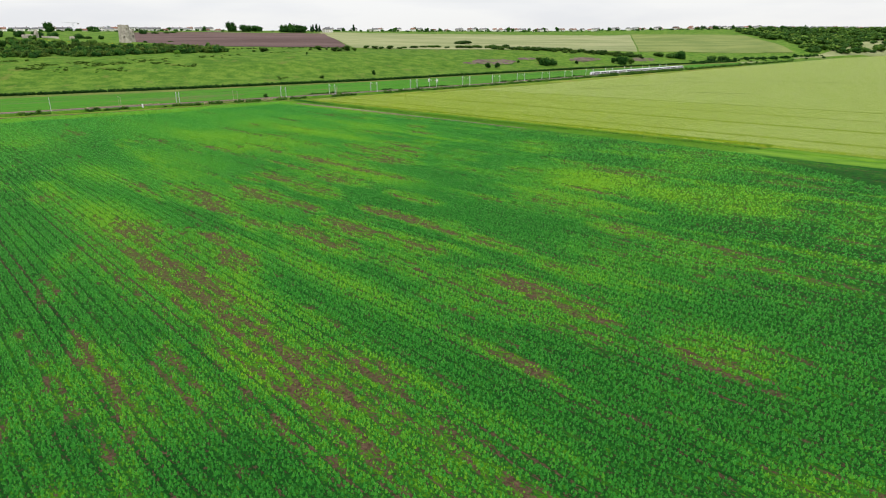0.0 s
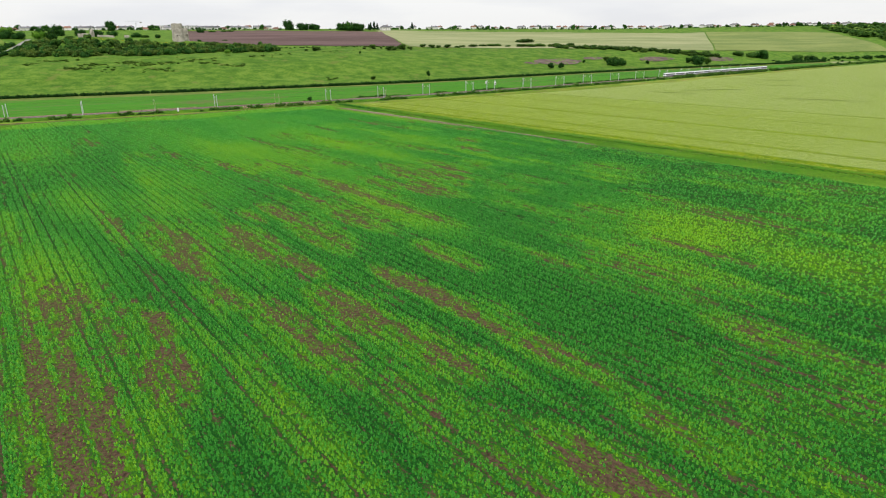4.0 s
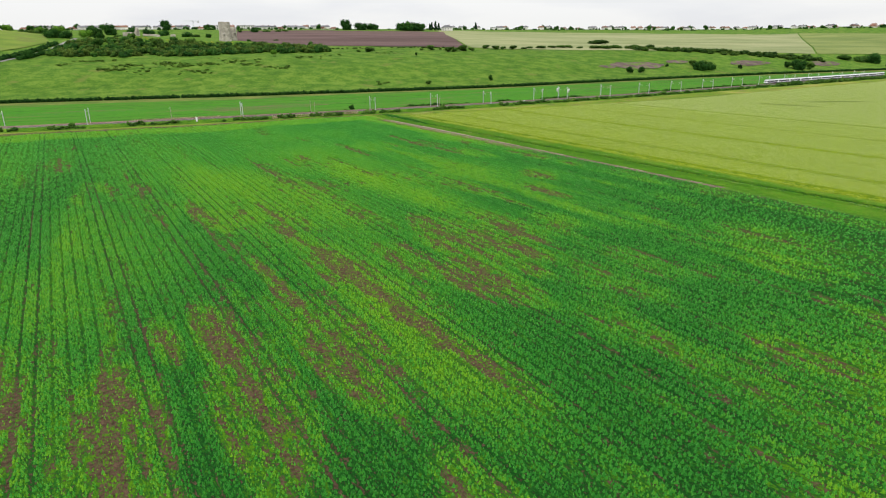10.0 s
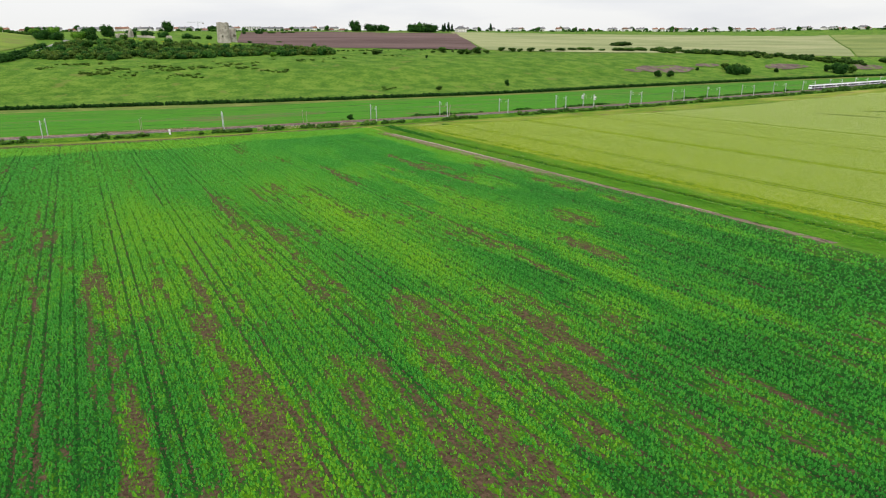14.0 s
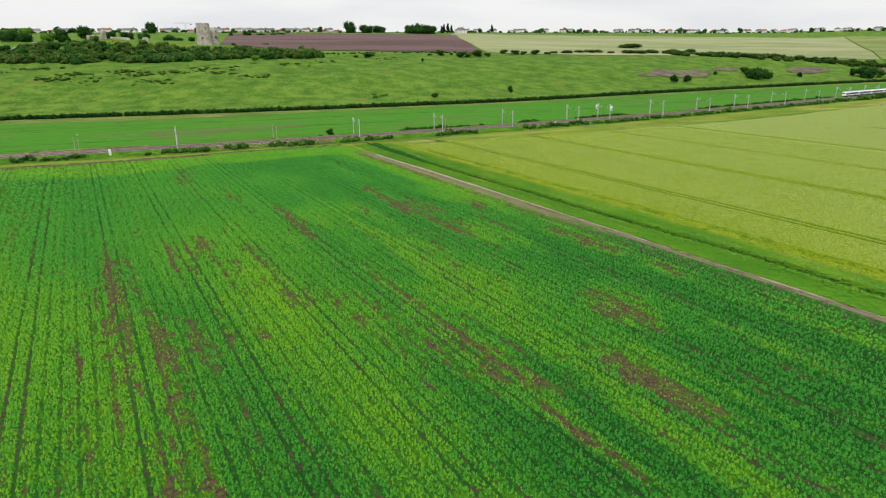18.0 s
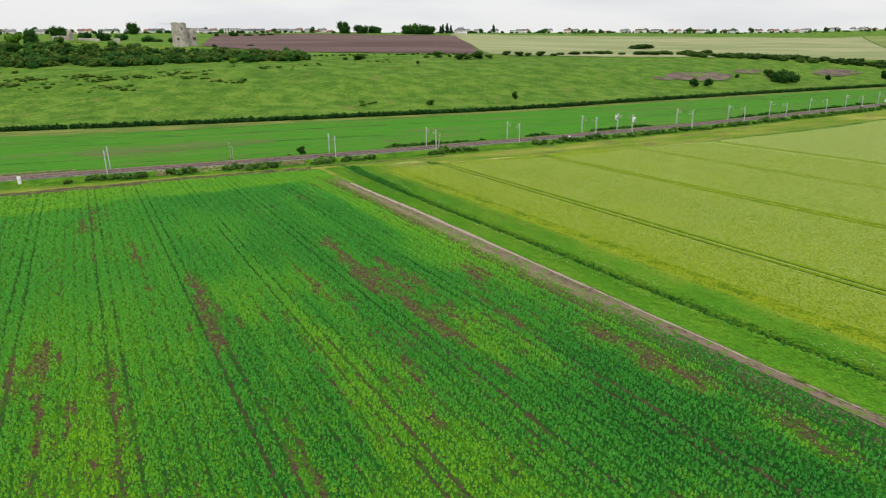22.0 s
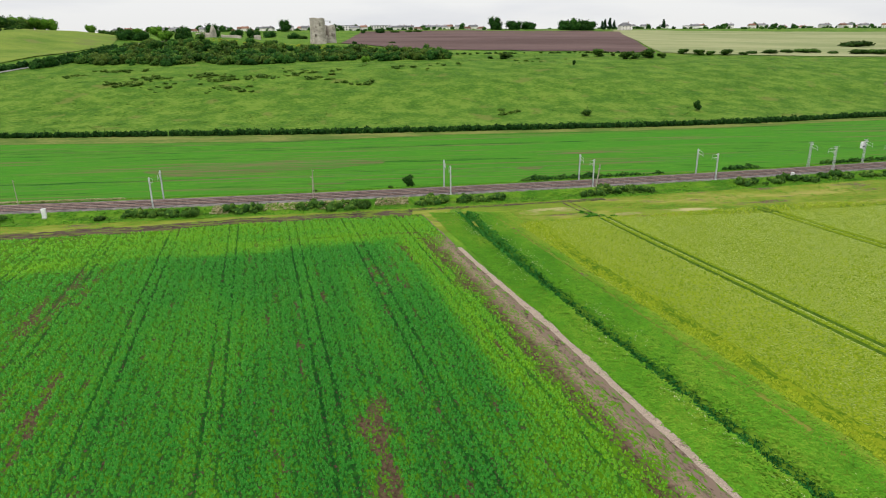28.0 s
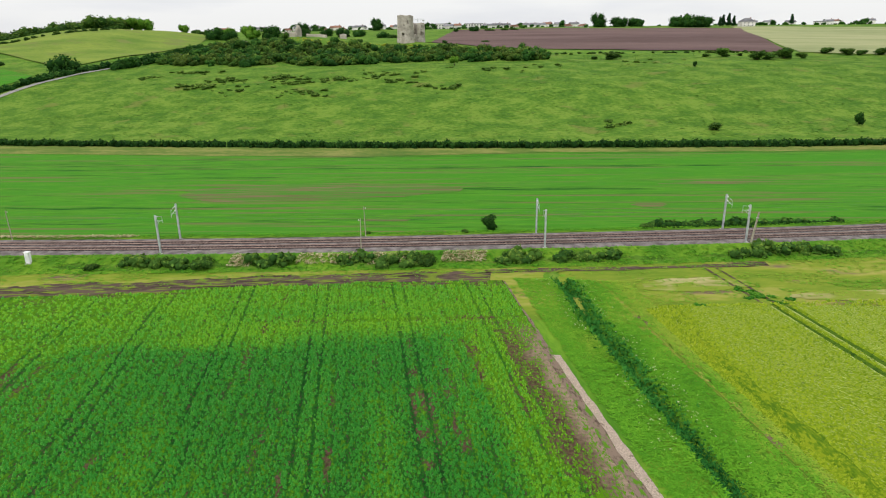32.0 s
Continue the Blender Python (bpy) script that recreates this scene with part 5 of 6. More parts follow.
mass("low_scrub", low_scrub, M["low_scrub"], "scattered low scrub on the pasture slope", "scrub", 92, n=80, leaf=0.22)

# rough tussocks over the pasture
r = np.random.RandomState(14)
n = 80000
x, y = -330 + 800 * r.rand(n), 92 + 210 * r.rand(n)
keep = (y > hedge_y(x) + 3) & (0.6 * fbm(x / 14, y / 10, 15, 4) + 0.4 * r.rand(n) > 0.5)
x, y = x[keep], y[keep]
stuff("pasture_tussocks", tufts(x, y, terrain(x, y) - 0.05, 0.5 + 0.8 * r.rand(len(x)), 0.16 + 0.24 * r.rand(len(x)), 0.1 + 0.75 * fbm(x / 20, y / 12, 16), 17), M["pasture_tuft"], "rough uneven grass tussocks on the hill pasture", "grass")

# ---- the lane and the hill beyond it ----
lane_x = curve([(60, -305), (164, -290), (198, -284), (232, -272), (273, -263), (330, -258), (400, -262)])
Y, S = np.meshgrid(np.arange(60, 400, 4.0), np.linspace(-2.1, 2.1, 4), indexing="ij")
X = lane_x(Y, 12) + S
v, f = sheet("lane", X, Y, 0.25)
tagged(new("lane", mesh_of("lane", v, f[:, ::-1], M["asphalt"])), "narrow grey lane climbing past the castle wood", "road", "", "structure")
rs = np.random.RandomState(33)
mass("lane_hedge", [(float(lane_x(y, 12)) - 6.5 + 1.2 * rs.randn(), y, 2.0 + 1.3 * rs.rand(), 0.9) for y in np.arange(120, 330, 2.2)], M["hedge_leaf"], "unclipped dark hedge along the lane", "hedge", 96, n=140, leaf=0.18)
mass("lane_hedge", [(float(lane_x(y, 12)) + 7 + rs.randn(), y, 2.0 + 1.0 * rs.rand(), 1.0) for y in np.arange(226, 330, 2.4)], M["hedge_leaf"], "dark hedge where the lane meets the wood", "hedge", 97, n=140, leaf=0.18)
draped("hill_field", [(-304, 232), (-272, 340), (-300, 420), (-480, 330)], 30, 30, M["lime"], 0.6, "bright lime-green field on a rounded hill", "field")
draped("lane_field", [(-304, 120), (-303, 205), (-352, 232), (-440, 150)], 20, 20, M["far_crop"], 0.5, "flat green crop field beside the lane", "field")
put("tree_b", -292, 216, 8.0, 0.6, 0.8, "broad dark oak standing in the lane hedge")
put("bush_c", -262, 234, 4.0, 0.6, 1.0, "dark rounded bush at the lane's edge")
mass("hill_hedge", [(-352 - 60 * t, 238 - 20 * t + rs.randn(), 2.5 + 1.5 * rs.rand(), 0.9) for t in rs.rand(30)] + [(-420 + 60 * t, 300 + 75 * t + 2 * rs.randn(), 2.0 + rs.rand(), 0.8) for t in rs.rand(26)], M["scrub"], "uneven hedge bushes on the far hill", "hedge", 98, n=130, leaf=0.18)
mass("hilltop_wood", [(-520 + 125 * t, 432 + 10 * rs.randn() - 10 * math.sin(t * 3), 8.0 + 4.0 * rs.rand(), 0.6 + 0.25 * rs.rand()) for t in rs.rand(80)] + [(-322 + 22 * t, 432 + 4 * rs.randn(), 3.0 + 1.5 * rs.rand(), 0.8) for t in rs.rand(8)], M["scrub"], "green wood along the hilltop", "wood", 99, n=420, leaf=0.10)
for x, y, r in ((-398, 436, 9.0), (-385, 440, 8.5), (-373, 440, 7.5), (-336, 440, 5.0)):
    put("tree_c", x, y, r, x, 1.0, sink=0.3 * r, label="pale blossoming tree at the wood's end")
for x, y, r, q, k in ((-284, 388, 9.5, 0.85, "tree_b"), (-272, 392, 8.5, 0.85, "tree_b"), (-252, 395, 9.0, 0.85, "tree_c"), (-240, 398, 7.2, 1.15, "tree_a"), (-228, 440, 7, 0.8, "bush_b"), (-262, 470, 9, 0.9, "tree_a"), (-250, 515, 10, 0.9, "tree_a"), (-228, 520, 8, 0.9, "tree_b"), (-205, 505, 9, 0.8, "tree_b"), (-190, 500, 8, 0.8, "tree_b"), (-150, 470, 6, 0.8, "bush_b"), (-160, 480, 7, 0.8, "tree_b"), (-135, 455, 5, 0.9, "bush_c"), (-302, 500, 9, 0.9, "tree_c"), (-322, 505, 8, 0.8, "tree_c"), (-90, 375, 3.6, 0.8, "bush_c"), (-60, 402, 5.0, 0.6, "bush_b"), (-80, 560, 6.5, 0.8, "tree_b"), (-65, 566, 6.5, 0.7, "bush_b"), (-50, 570, 6.0, 0.7, "bush_b"), (-40, 575, 6.0, 0.7, "bush_b"), (-100, 560, 4, 0.9, "bush_c")):
    put(k, x, y, 0.85 * r, x, 0.9 * q, sink=1.0, group="trees behind the castle")
put("tree_a", -199, 628, 7.6, 0.4, 0.9, "large round dark tree on the ridge")
put("tree_a", 54, 640, 9.0, 0.4, 0.85, "round dark tree alone above the ploughed field")
put("tree_b", 80, 645, 10.5, 1.4, 0.66, "round dark tree above the ploughed field")
put("tree_b", 97, 648, 10.0, 2.4, 0.6, "round dark tree above the ploughed field")
for k, x in enumerate((138, 144, 150, 157, 163, 168)):
    put("tree_b" if k % 2 else "tree_a", x, 632 + 5 * (k % 2), 8.6, x, 0.66 + 0.06 * (k % 3), "dark tree in the clump beside the ploughed field", group="clump of trees")
for x, y, h in ((139, 655, 3.2), (147, 655, 3.6), (154, 655, 4.2), (161, 655, 3.8), (168, 655, 3.2), (186, 640, 3.4), (190, 642, 4.0), (196, 642, 4.4), (202, 644, 3.6), (280, 690, 3.8)):
    put("pine_a", x, y, h, x, 0.95)

# ---- town along the ridge ----


def house_kind(w, d, h, roof, roof_mat, label, hip=0.0):
    """A house with walls, pitched roof, chimney, windows and door."""
    ob = thing("house", label, "house", "houses on the ridge")
    part("wall", box(bmesh.new(), -w / 2, w / 2, -d / 2, d / 2, -2, h), M["render_wall"], ob)
    bm = bmesh.new()
    o = 0.5
    a = [bm.verts.new(p) for p in ((-w / 2 - o, -d / 2 - o, h), (w / 2 + o, -d / 2 - o, h), (w / 2 + o, d / 2 + o, h), (-w / 2 - o, d / 2 + o, h), (-w / 2 + hip * w, 0, h + roof), (w / 2 - hip * w, 0, h + roof))]
    for q in ((0, 1, 5, 4), (2, 3, 4, 5), (1, 2, 5), (3, 0, 4), (3, 2, 1, 0)):
        bm.faces.new([a[i] for i in q])
    r_ = part("roof", bm, roof_mat, ob)
    part("chimney", box(bmesh.new(), w * 0.22, w * 0.22 + 0.9, -0.4, 0.4, h + roof * 0.5, h + roof + 1.0), M["roof_tile"], r_)
    for z in (1.2, 3.8):
        if z + 1.2 < h:
            for x in (-w * 0.3, 0.0, w * 0.3):
                part("window", box(bmesh.new(), x - 0.6, x + 0.6, -d / 2 - 0.04, -d / 2 + 0.05, z - 0.1, z + 1.1), M["glass"], ob)
    part("door", box(bmesh.new(), w * 0.12, w * 0.12 + 0.95, -d / 2 - 0.05, -d / 2 + 0.05, -0.3, 1.9, 0.01), M["timber"], ob)
    return ob


kinds = [
    house_kind(9, 8, 4.8, 2.6, M["roof_tile"], "white rendered house with red-brown tiled roof"),
    house_kind(12, 8, 4.8, 2.5, M["roof_slate"], "pale semi-detached house with grey slate roof"),
    house_kind(11, 9, 2.8, 2.6, M["roof_tile"], "low white bungalow with brown tiled roof", 0.2),
    house_kind(15, 9, 4.8, 2.6, M["roof_slate"], "long pale terraced house with grey roof"),
]
rs = np.random.RandomState(41)
used = set()


def ridge_y(x, deep):
    return float(hedge_y(x)) + (565 + deep) / float(east(x))


spots = []
x = -430.0
while x < 2300:
    gap = 7 + 9 * rs.rand() if (x < 40 or x > 520) else 18 + 40 * rs.rand()
    x += gap
    if -120 < x + 0 and 125 < x < 225:
        continue
    spots.append((x, ridge_y(x, 10 + 75 * rs.rand())))
for i, (x, y) in enumerate(spots):
    k = rs.randint(4)
    m = pose(x, y, on(x, y) - (1.6 if x < 100 else 0.8), 0, 0, -25 + 50 * rs.rand())
    if k in used:
        copy_thing(kinds[k], m)
    else:
        kinds[k].matrix_basis = m
        used.add(k)
for k in range(4):
    if k not in used:
        kinds[k].matrix_basis = pose(-300 - 30 * k, 700, on(-300 - 30 * k, 700))

big = house_kind(15, 10, 5.5, 4.0, M["roof_slate"], "large white house with grey hipped roof beside pines", 0.3)
big.matrix_basis = pose(216, 645, on(216, 645) - 0.5, 0, 0, 8)


def block(x, y, w, d, h, label, storeys):
    ob = thing("building", label, "building", at=pose(x, y, on(x, y) - 1))
    part("wall", box(bmesh.new(), -w / 2, w / 2, -d / 2, d / 2, -2, h, 0.1), M["render_wall"], ob)
    part("roof", box(bmesh.new(), -w / 2 - 0.3, w / 2 + 0.3, -d / 2 - 0.3, d / 2 + 0.3, h + 0.004, h + 0.6, 0.1), M["roof_slate"], ob)
    for s in range(storeys):
        for k in range(int(w / 3.5)):
            x0 = -w / 2 + 1.2 + k * 3.5
            part("window", box(bmesh.new(), x0, x0 + 1.6, -d / 2 - 0.05, -d / 2 + 0.05, 1 + s * 3, 2.6 + s * 3), M["glass"], ob)
    return ob


block(-138, 700, 30, 14, 6.5, "long pale block of flats on the ridge", 2)
block(-92, 712, 22, 14, 6.2, "pale block of flats on the ridge", 2)
block(350, 760, 30, 12, 5, "low grey barn on the ridge", 1)

crane = thing("tower_crane", "thin pale tower crane over the rooftops", "crane", at=pose(-172, 760, on(-172, 760) - 17, 0, 0, 200))
bm = bmesh.new()
for sx, sy in ((-0.7, -0.7), (0.7, -0.7), (0.7, 0.7), (-0.7, 0.7)):
    rod(bm, (sx, sy, -1), (sx, sy, 31), 0.06, sides=5)
for k in range(15):
    s = 1 if k % 2 else -1
    rod(bm, (-0.7 * s, -0.7, k * 2), (0.7 * s, -0.7, k * 2 + 2), 0.07, sides=4)
    rod(bm, (0.7, -0.7 * s, k * 2), (0.7, 0.7 * s, k * 2 + 2), 0.07, sides=4)
part("mast", bm, M["steel"], crane)
bm = bmesh.new()
for z, y in ((29.5, -0.6), (29.5, 0.6), (30.8, 0)):
    rod(bm, (-9, y, z), (16, y, z), 0.1, sides=5)
for k in range(12):
    rod(bm, (-9 + 2 * k, -0.6, 29.5), (-8 + 2 * k, 0, 30.8), 0.06, sides=4)
    rod(bm, (-8 + 2 * k, 0, 30.8), (-7 + 2 * k, 0.6, 29.5), 0.06, sides=4)
part("jib", bm, M["steel"], crane)
part("counterweight", box(bmesh.new(), -9, -6.5, -0.8, 0.8, 27.6, 29.4, 0.05), M["concrete"], crane)

# trees between the houses and along the ridge
rs = np.random.RandomState(43)
for i in range(230):
    x = -440 + 2100 * rs.rand() ** 1.15
    if 30 < x < 235:
        continue
    y = ridge_y(x, -12 + 70 * rs.rand())
    put("small_tree", x, y, 2.0 + 3.8 * rs.rand() ** 2.4, x, 0.75 + 0.3 * rs.rand(), "dark green tree among the ridge-top houses", group="ridge trees")
mass("ridge_hedge", [(-430 + 2100 * t, ridge_y(-430 + 2100 * t, -18 + 8 * rs.randn()), 1.6 + 2.2 * rs.rand(), 0.8) for t in rs.rand(230)], M["leaf"], "broken hedge and shrubs along the ridge", "hedge", 103, n=110, leaf=0.2)

# the far slope to the east
draped("far_slope_field", [(602, 295), (1020, 325), (1118, 515), (908, 640)], 40, 40, M["far_lime"], 0.6, "yellow-green grass field on the distant slope", "field")
rs = np.random.RandomState(45)
wood = []
while len(wood) < 760:
    x, q = 1070 + 1300 * rs.rand(), rs.rand()
    y = float(hedge_y(x)) + 12 + 265 * q
    if x > 1075 + (y - 337) * 0.33:
        wood.append((x, y, 8.0 + 6 * rs.rand(), 0.6))
mass("distant_wood", wood, M["scrub"], "dense green wood on the distant slope", "wood", 104, n=60, leaf=0.26)
mass("slope_foot_hedge", [(640 + 440 * t, float(hedge_y(640 + 440 * t)) + 6 + 4 * rs.randn(), 2.2 + 3 * rs.rand() ** 2, 0.75) for t in rs.rand(110)], M["hedge_leaf"], "dark hedge and trees along the foot of the distant slope", "hedge", 105, n=140, leaf=0.18)


def blob(name, x, y, a, b, turn, mat, lift, seed, label):
    """A patch of ground with a ragged round outline."""
    n, m = 40, 8
    A, R = np.meshgrid(np.linspace(0, 2 * np.pi, n), np.linspace(0.02, 1, m), indexing="ij")
    R = R * (0.75 + 0.5 * fbm(np.cos(A) * 2 + 5, np.sin(A) * 2 + 5, seed))
    c, s = math.cos(radians(turn)), math.sin(radians(turn))
    X = x + a * R * np.cos(A) * c - b * R * np.sin(A) * s
    Y = y + a * R * np.cos(A) * s + b * R * np.sin(A) * c
    v, f = sheet(name, X, Y, lift)
    return tagged(new(name, mesh_of(name, v, f[:, ::-1], mat)), label, "bare ground", "", "structure")


for k, (x, y, a, b) in enumerate(((248, 202, 10, 5), (290, 214, 34, 12), (352, 236, 16, 6), (450, 240, 32, 9), (564, 246, 26, 10))):
    blob("bare_ground", x, y, a, b, 12, M["dull_earth"], 0.45, 110 + k, "bare brown earth patch on the rough slope")
blob("crop_gap", -85, 29, 36, 9.5, 7, M["thin_crop"], 0.16, 120, "thin brownish crop in the far field")
blob("crop_gap", 1, 23, 4, 2.2, 9, M["thin_crop"], 0.15, 124, "small thin brownish place in the far field")
blob("crop_gap", -20, 12.6, 5, 1.6, 5, M["thin_crop"], 0.15, 125, "small thin brownish place in the far field")
blob("crop_gap", -60, 4.3, 6, 1.4, 5, M["thin_crop"], 0.15, 126, "small thin brownish place in the far field")
blob("crop_gap", 25, 47, 16, 1.8, 9, M["thin_crop"], 0.15, 121, "thin brownish crop in the far field")
blob("wheat_gap", -2, -30.5, 9, 3.0, 9, M["pale_stalks"], 0.12, 122, "pale thin patch at the cereal field's end")
blob("wheat_gap", 24, -32.5, 14, 2.0, 10, M["pale_stalks"], 0.12, 123, "pale thin patch at the cereal field's end")
for c in (18.0, 20.0):
    Y, S = np.meshgrid(np.arange(-44, -20.5, 1.0), np.array([-0.25, 0.0, 0.25]), indexing="ij")
    X = crop_edge(Y) + 18.4 + c * 1.034 + S * (0.7 + 0.6 * fbm(Y / 2, Y * 0 + c, 76))
    v, f = sheet("wheel_rut", X, Y, 0.13)
    tagged(new("wheel_rut", mesh_of("wheel_rut", v, f[:, ::-1], M["dark_earth"])), "bare brown wheel rut leading out of the cereal", "track", "", "structure")
for k, (x, y, a, b, turn) in enumerate(((206, -71, 19, 1.6, -66), (248, -66, 22, 2.2, -22), (376, -10, 16, 2.5, -60), (326, -60, 22, 2.0, -63), (240, -160, 25, 1.5, -61), (397, -125, 50, 1.4, -63))):
    blob("flattened_wheat", x, y, a, b, turn, M["flat_wheat"], 0.84, 130 + k, "flattened dull green cereal in the standing crop")

# ---- overhead line ----
WIRE_Z = 6.4


def mast_kind(style, far):
    """A line mast at the track's side; its arm reaches over the near rail. far: which side of the line it stands on."""
    names = {"post": "slim grey steel overhead line mast", "lattice": "lattice steel overhead line mast", "box": "overhead line mast with a white switch cabinet", "wood": "weathered timber pole beside the railway", "stub": "plain concrete and timber pole beside the railway"}
    ob = thing("line_mast", names[style] + (" beyond the tracks" if far else " beside the tracks"), "mast", "overhead line masts")
    s = -1 if far else 1
    if style in ("wood", "stub"):
        part("pole", rod(bmesh.new(), (0, 0, -1.0), (0.15 * s, 0, 6.2), 0.10, 0.07, 10), M["timber"], ob)
        bm = box(bmesh.new(), -0.22, 0.22, -0.05, 0.05, 5.75, 5.87, 0.01)
        c = part("crossarm", bm, M["timber"], ob)
        for x in (-0.18, 0.18):
            part("insulator", rod(bmesh.new(), (x, 0, 5.87), (x, 0, 6.05), 0.05, 0.03, 8), M["white"], c)
        return ob
    part("footing", box(bmesh.new(), -0.45, 0.45, -0.45, 0.45, -1.4, 0.06, 0.05), M["concrete"], ob)
    bm = bmesh.new()
    if style == "post":
        box(bm, -0.15, 0.15, -0.16, -0.13, 0, 7.3)
        box(bm, -0.15, 0.15, 0.13, 0.16, 0, 7.3)
        box(bm, -0.02, 0.02, -0.13, 0.13, 0, 7.3)
    else:
        for x in (-0.28, 0.28):
            for y in (-0.2, 0.2):
                rod(bm, (x, y, 0), (x * 0.7, y * 0.7, 7.5), 0.055, sides=5)
        for k in range(9):
            w = 0.28 * (1 - 0.035 * k)
            q = 1 if k % 2 else -1
            for y in (-0.2, 0.2):
                rod(bm, (-w * q, y, k * 0.8 + 0.1), (w * q, y, k * 0.8 + 0.9), 0.03, sides=4)
    part("post", bm, M["steel"], ob)
    bm = bmesh.new()
    rod(bm, (0, 0.1 * s, 6.2), (0, 2.6 * s, 5.6), 0.045, sides=6)
    rod(bm, (0, 0.1 * s, 7.0), (0, 2.4 * s, 6.5), 0.04, sides=6)
    rod(bm, (0, 0.1 * s, 5.3), (0, 1.5 * s, 5.8), 0.035, sides=6)
    rod(bm, (0, 2.4 * s, 6.5), (0, 2.6 * s, 5.1), 0.03, sides=6)
    arm = part("arm", bm, M["steel"], ob)
    for a, b in (((0, 0.3 * s, 6.15), (0, 0.75 * s, 6.05)), ((0, 0.3 * s, 6.95), (0, 0.75 * s, 6.86))):
        part("insulator", rod(bmesh.new(), a, b, 0.09, 0.09, 10), M["white"], arm)
    if style in ("lattice", "box"):
        bm = bmesh.new()
        rod(bm, (-0.9, 0, 7.5), (0.9, 0, 7.5), 0.05, sides=6)
        rod(bm, (-0.9, 0, 7.0), (0.9, 0, 7.0), 0.04, sides=6)
        part("crossarm", bm, M["steel"], ob)
    if style == "box":
        c = part("cabinet", box(bmesh.new(), -0.62, 0.62, -0.85 * s - 0.35, -0.85 * s + 0.45, 4.6, 6.6, 0.06), M["white"], ob, "white enamelled switch cabinet")
        part("louvre", box(bmesh.new(), -0.4, 0.4, -0.85 * s - 0.39, -0.85 * s - 0.34, 4.9, 5.5), M["train_grey"], c)
        part("bracket", box(bmesh.new(), -0.5, 0.5, -0.9 * s - 0.3, 0.3, 4.4, 4.55, 0.02), M["steel"], ob)
    return ob


made = {}
wire_stands = []
for x, style in ((-313, "post"), (-277, "post"), (-240, "post"), (-204, "post"), (-168, "post"), (-131, "stub"), (-97, "post"), (-60, "wood"), (-26, "post"), (12, "post"), (48, "post"), (86, "lattice"), (106, "box"), (143, "lattice"), (180, "post"), (214, "post"), (251, "post"), (288, "post"), (325, "post"), (362, "post"), (400, "post"), (440, "post"), (480, "post")):
    for far in (False, True):
        px, py = along(4.55 if far else -4.55, np.array([float(x)]))
        turn = math.degrees(math.atan(float(rail_y(x + 0.5) - rail_y(x - 0.5))))
        m = pose(float(px[0]), float(py[0]), 1.25, 0, 0, turn)
        if (style, far) in made:
            copy_thing(made[style, far], m)
        else:
            made[style, far] = mast_kind(style, far)
            made[style, far].matrix_basis = m
    if style not in ("wood", "stub"):
        wire_stands.append(float(x))
px, py = along(-5.4, np.array([12.5]))
lean = thing("timber_pole", "leaning weathered timber pole beside the railway", "pole", at=pose(float(px[0]), float(py[0]), 1.0, 0, 7, 0))
part("pole", rod(bmesh.new(), (0, 0, -0.8), (0, 0, 6.4), 0.2, 0.16, 10), M["timber"], lean)
part("strap", box(bmesh.new(), -0.22, 0.22, -0.22, 0.22, 5.2, 5.35, 0.01), M["steel"], lean)

line = thing("overhead_wires", "thin overhead wires strung above both tracks", "wires", "", "")
for off in (-1.75, 1.75):
    for name, z0, sag in (("contact_wire", 1.58 + 4.75, 0.0), ("catenary_wire", 1.58 + 6.0, 0.75)):
        bm = bmesh.new()
        for a, b in zip(wire_stands[:-1], wire_stands[1:]):
            q = np.linspace(a, b, 7)
            wx, wy = along(off, q)
            wz = z0 - sag * 4 * (np.linspace(0, 1, 7) * (1 - np.linspace(0, 1, 7)))
            for i in range(6):
                rod(bm, (wx[i], wy[i], wz[i]), (wx[i + 1], wy[i + 1], wz[i + 1]), 0.009, sides=4)
        part(name, bm, M["train_grey"], line)


def cabinet(x, off, w, h, label):
    px, py = along(off, np.array([float(x)]))
    ob = thing("lineside_cabinet", label, "cabinet", at=pose(float(px[0]), float(py[0]), on(float(px[0]), float(py[0])), 0, 0, 8))
    b = part("body", box(bmesh.new(), -w / 2, w / 2, -0.35, 0.35, 0.0, h, 0.06), M["white"], ob)
    part("door", box(bmesh.new(), -w / 2 + 0.08, w / 2 - 0.08, -0.38, -0.34, 0.2, h - 0.15, 0.01), M["white"], b)
    part("plinth", box(bmesh.new(), -w / 2 - 0.1, w / 2 + 0.1, -0.45, 0.45, -0.4, 0.06, 0.02), M["concrete"], ob)
    part("cap", box(bmesh.new(), -w / 2 - 0.05, w / 2 + 0.05, -0.4, 0.4, h + 0.003, h + 0.08, 0.02), M["white"], ob)


cabinet(-119.5, -8.0, 0.85, 2.1, "white lineside cabinet on the ballast edge")
cabinet(71, -6.4, 0.7, 1.1, "small white lineside cabinet by the verge")

# ---- train ----


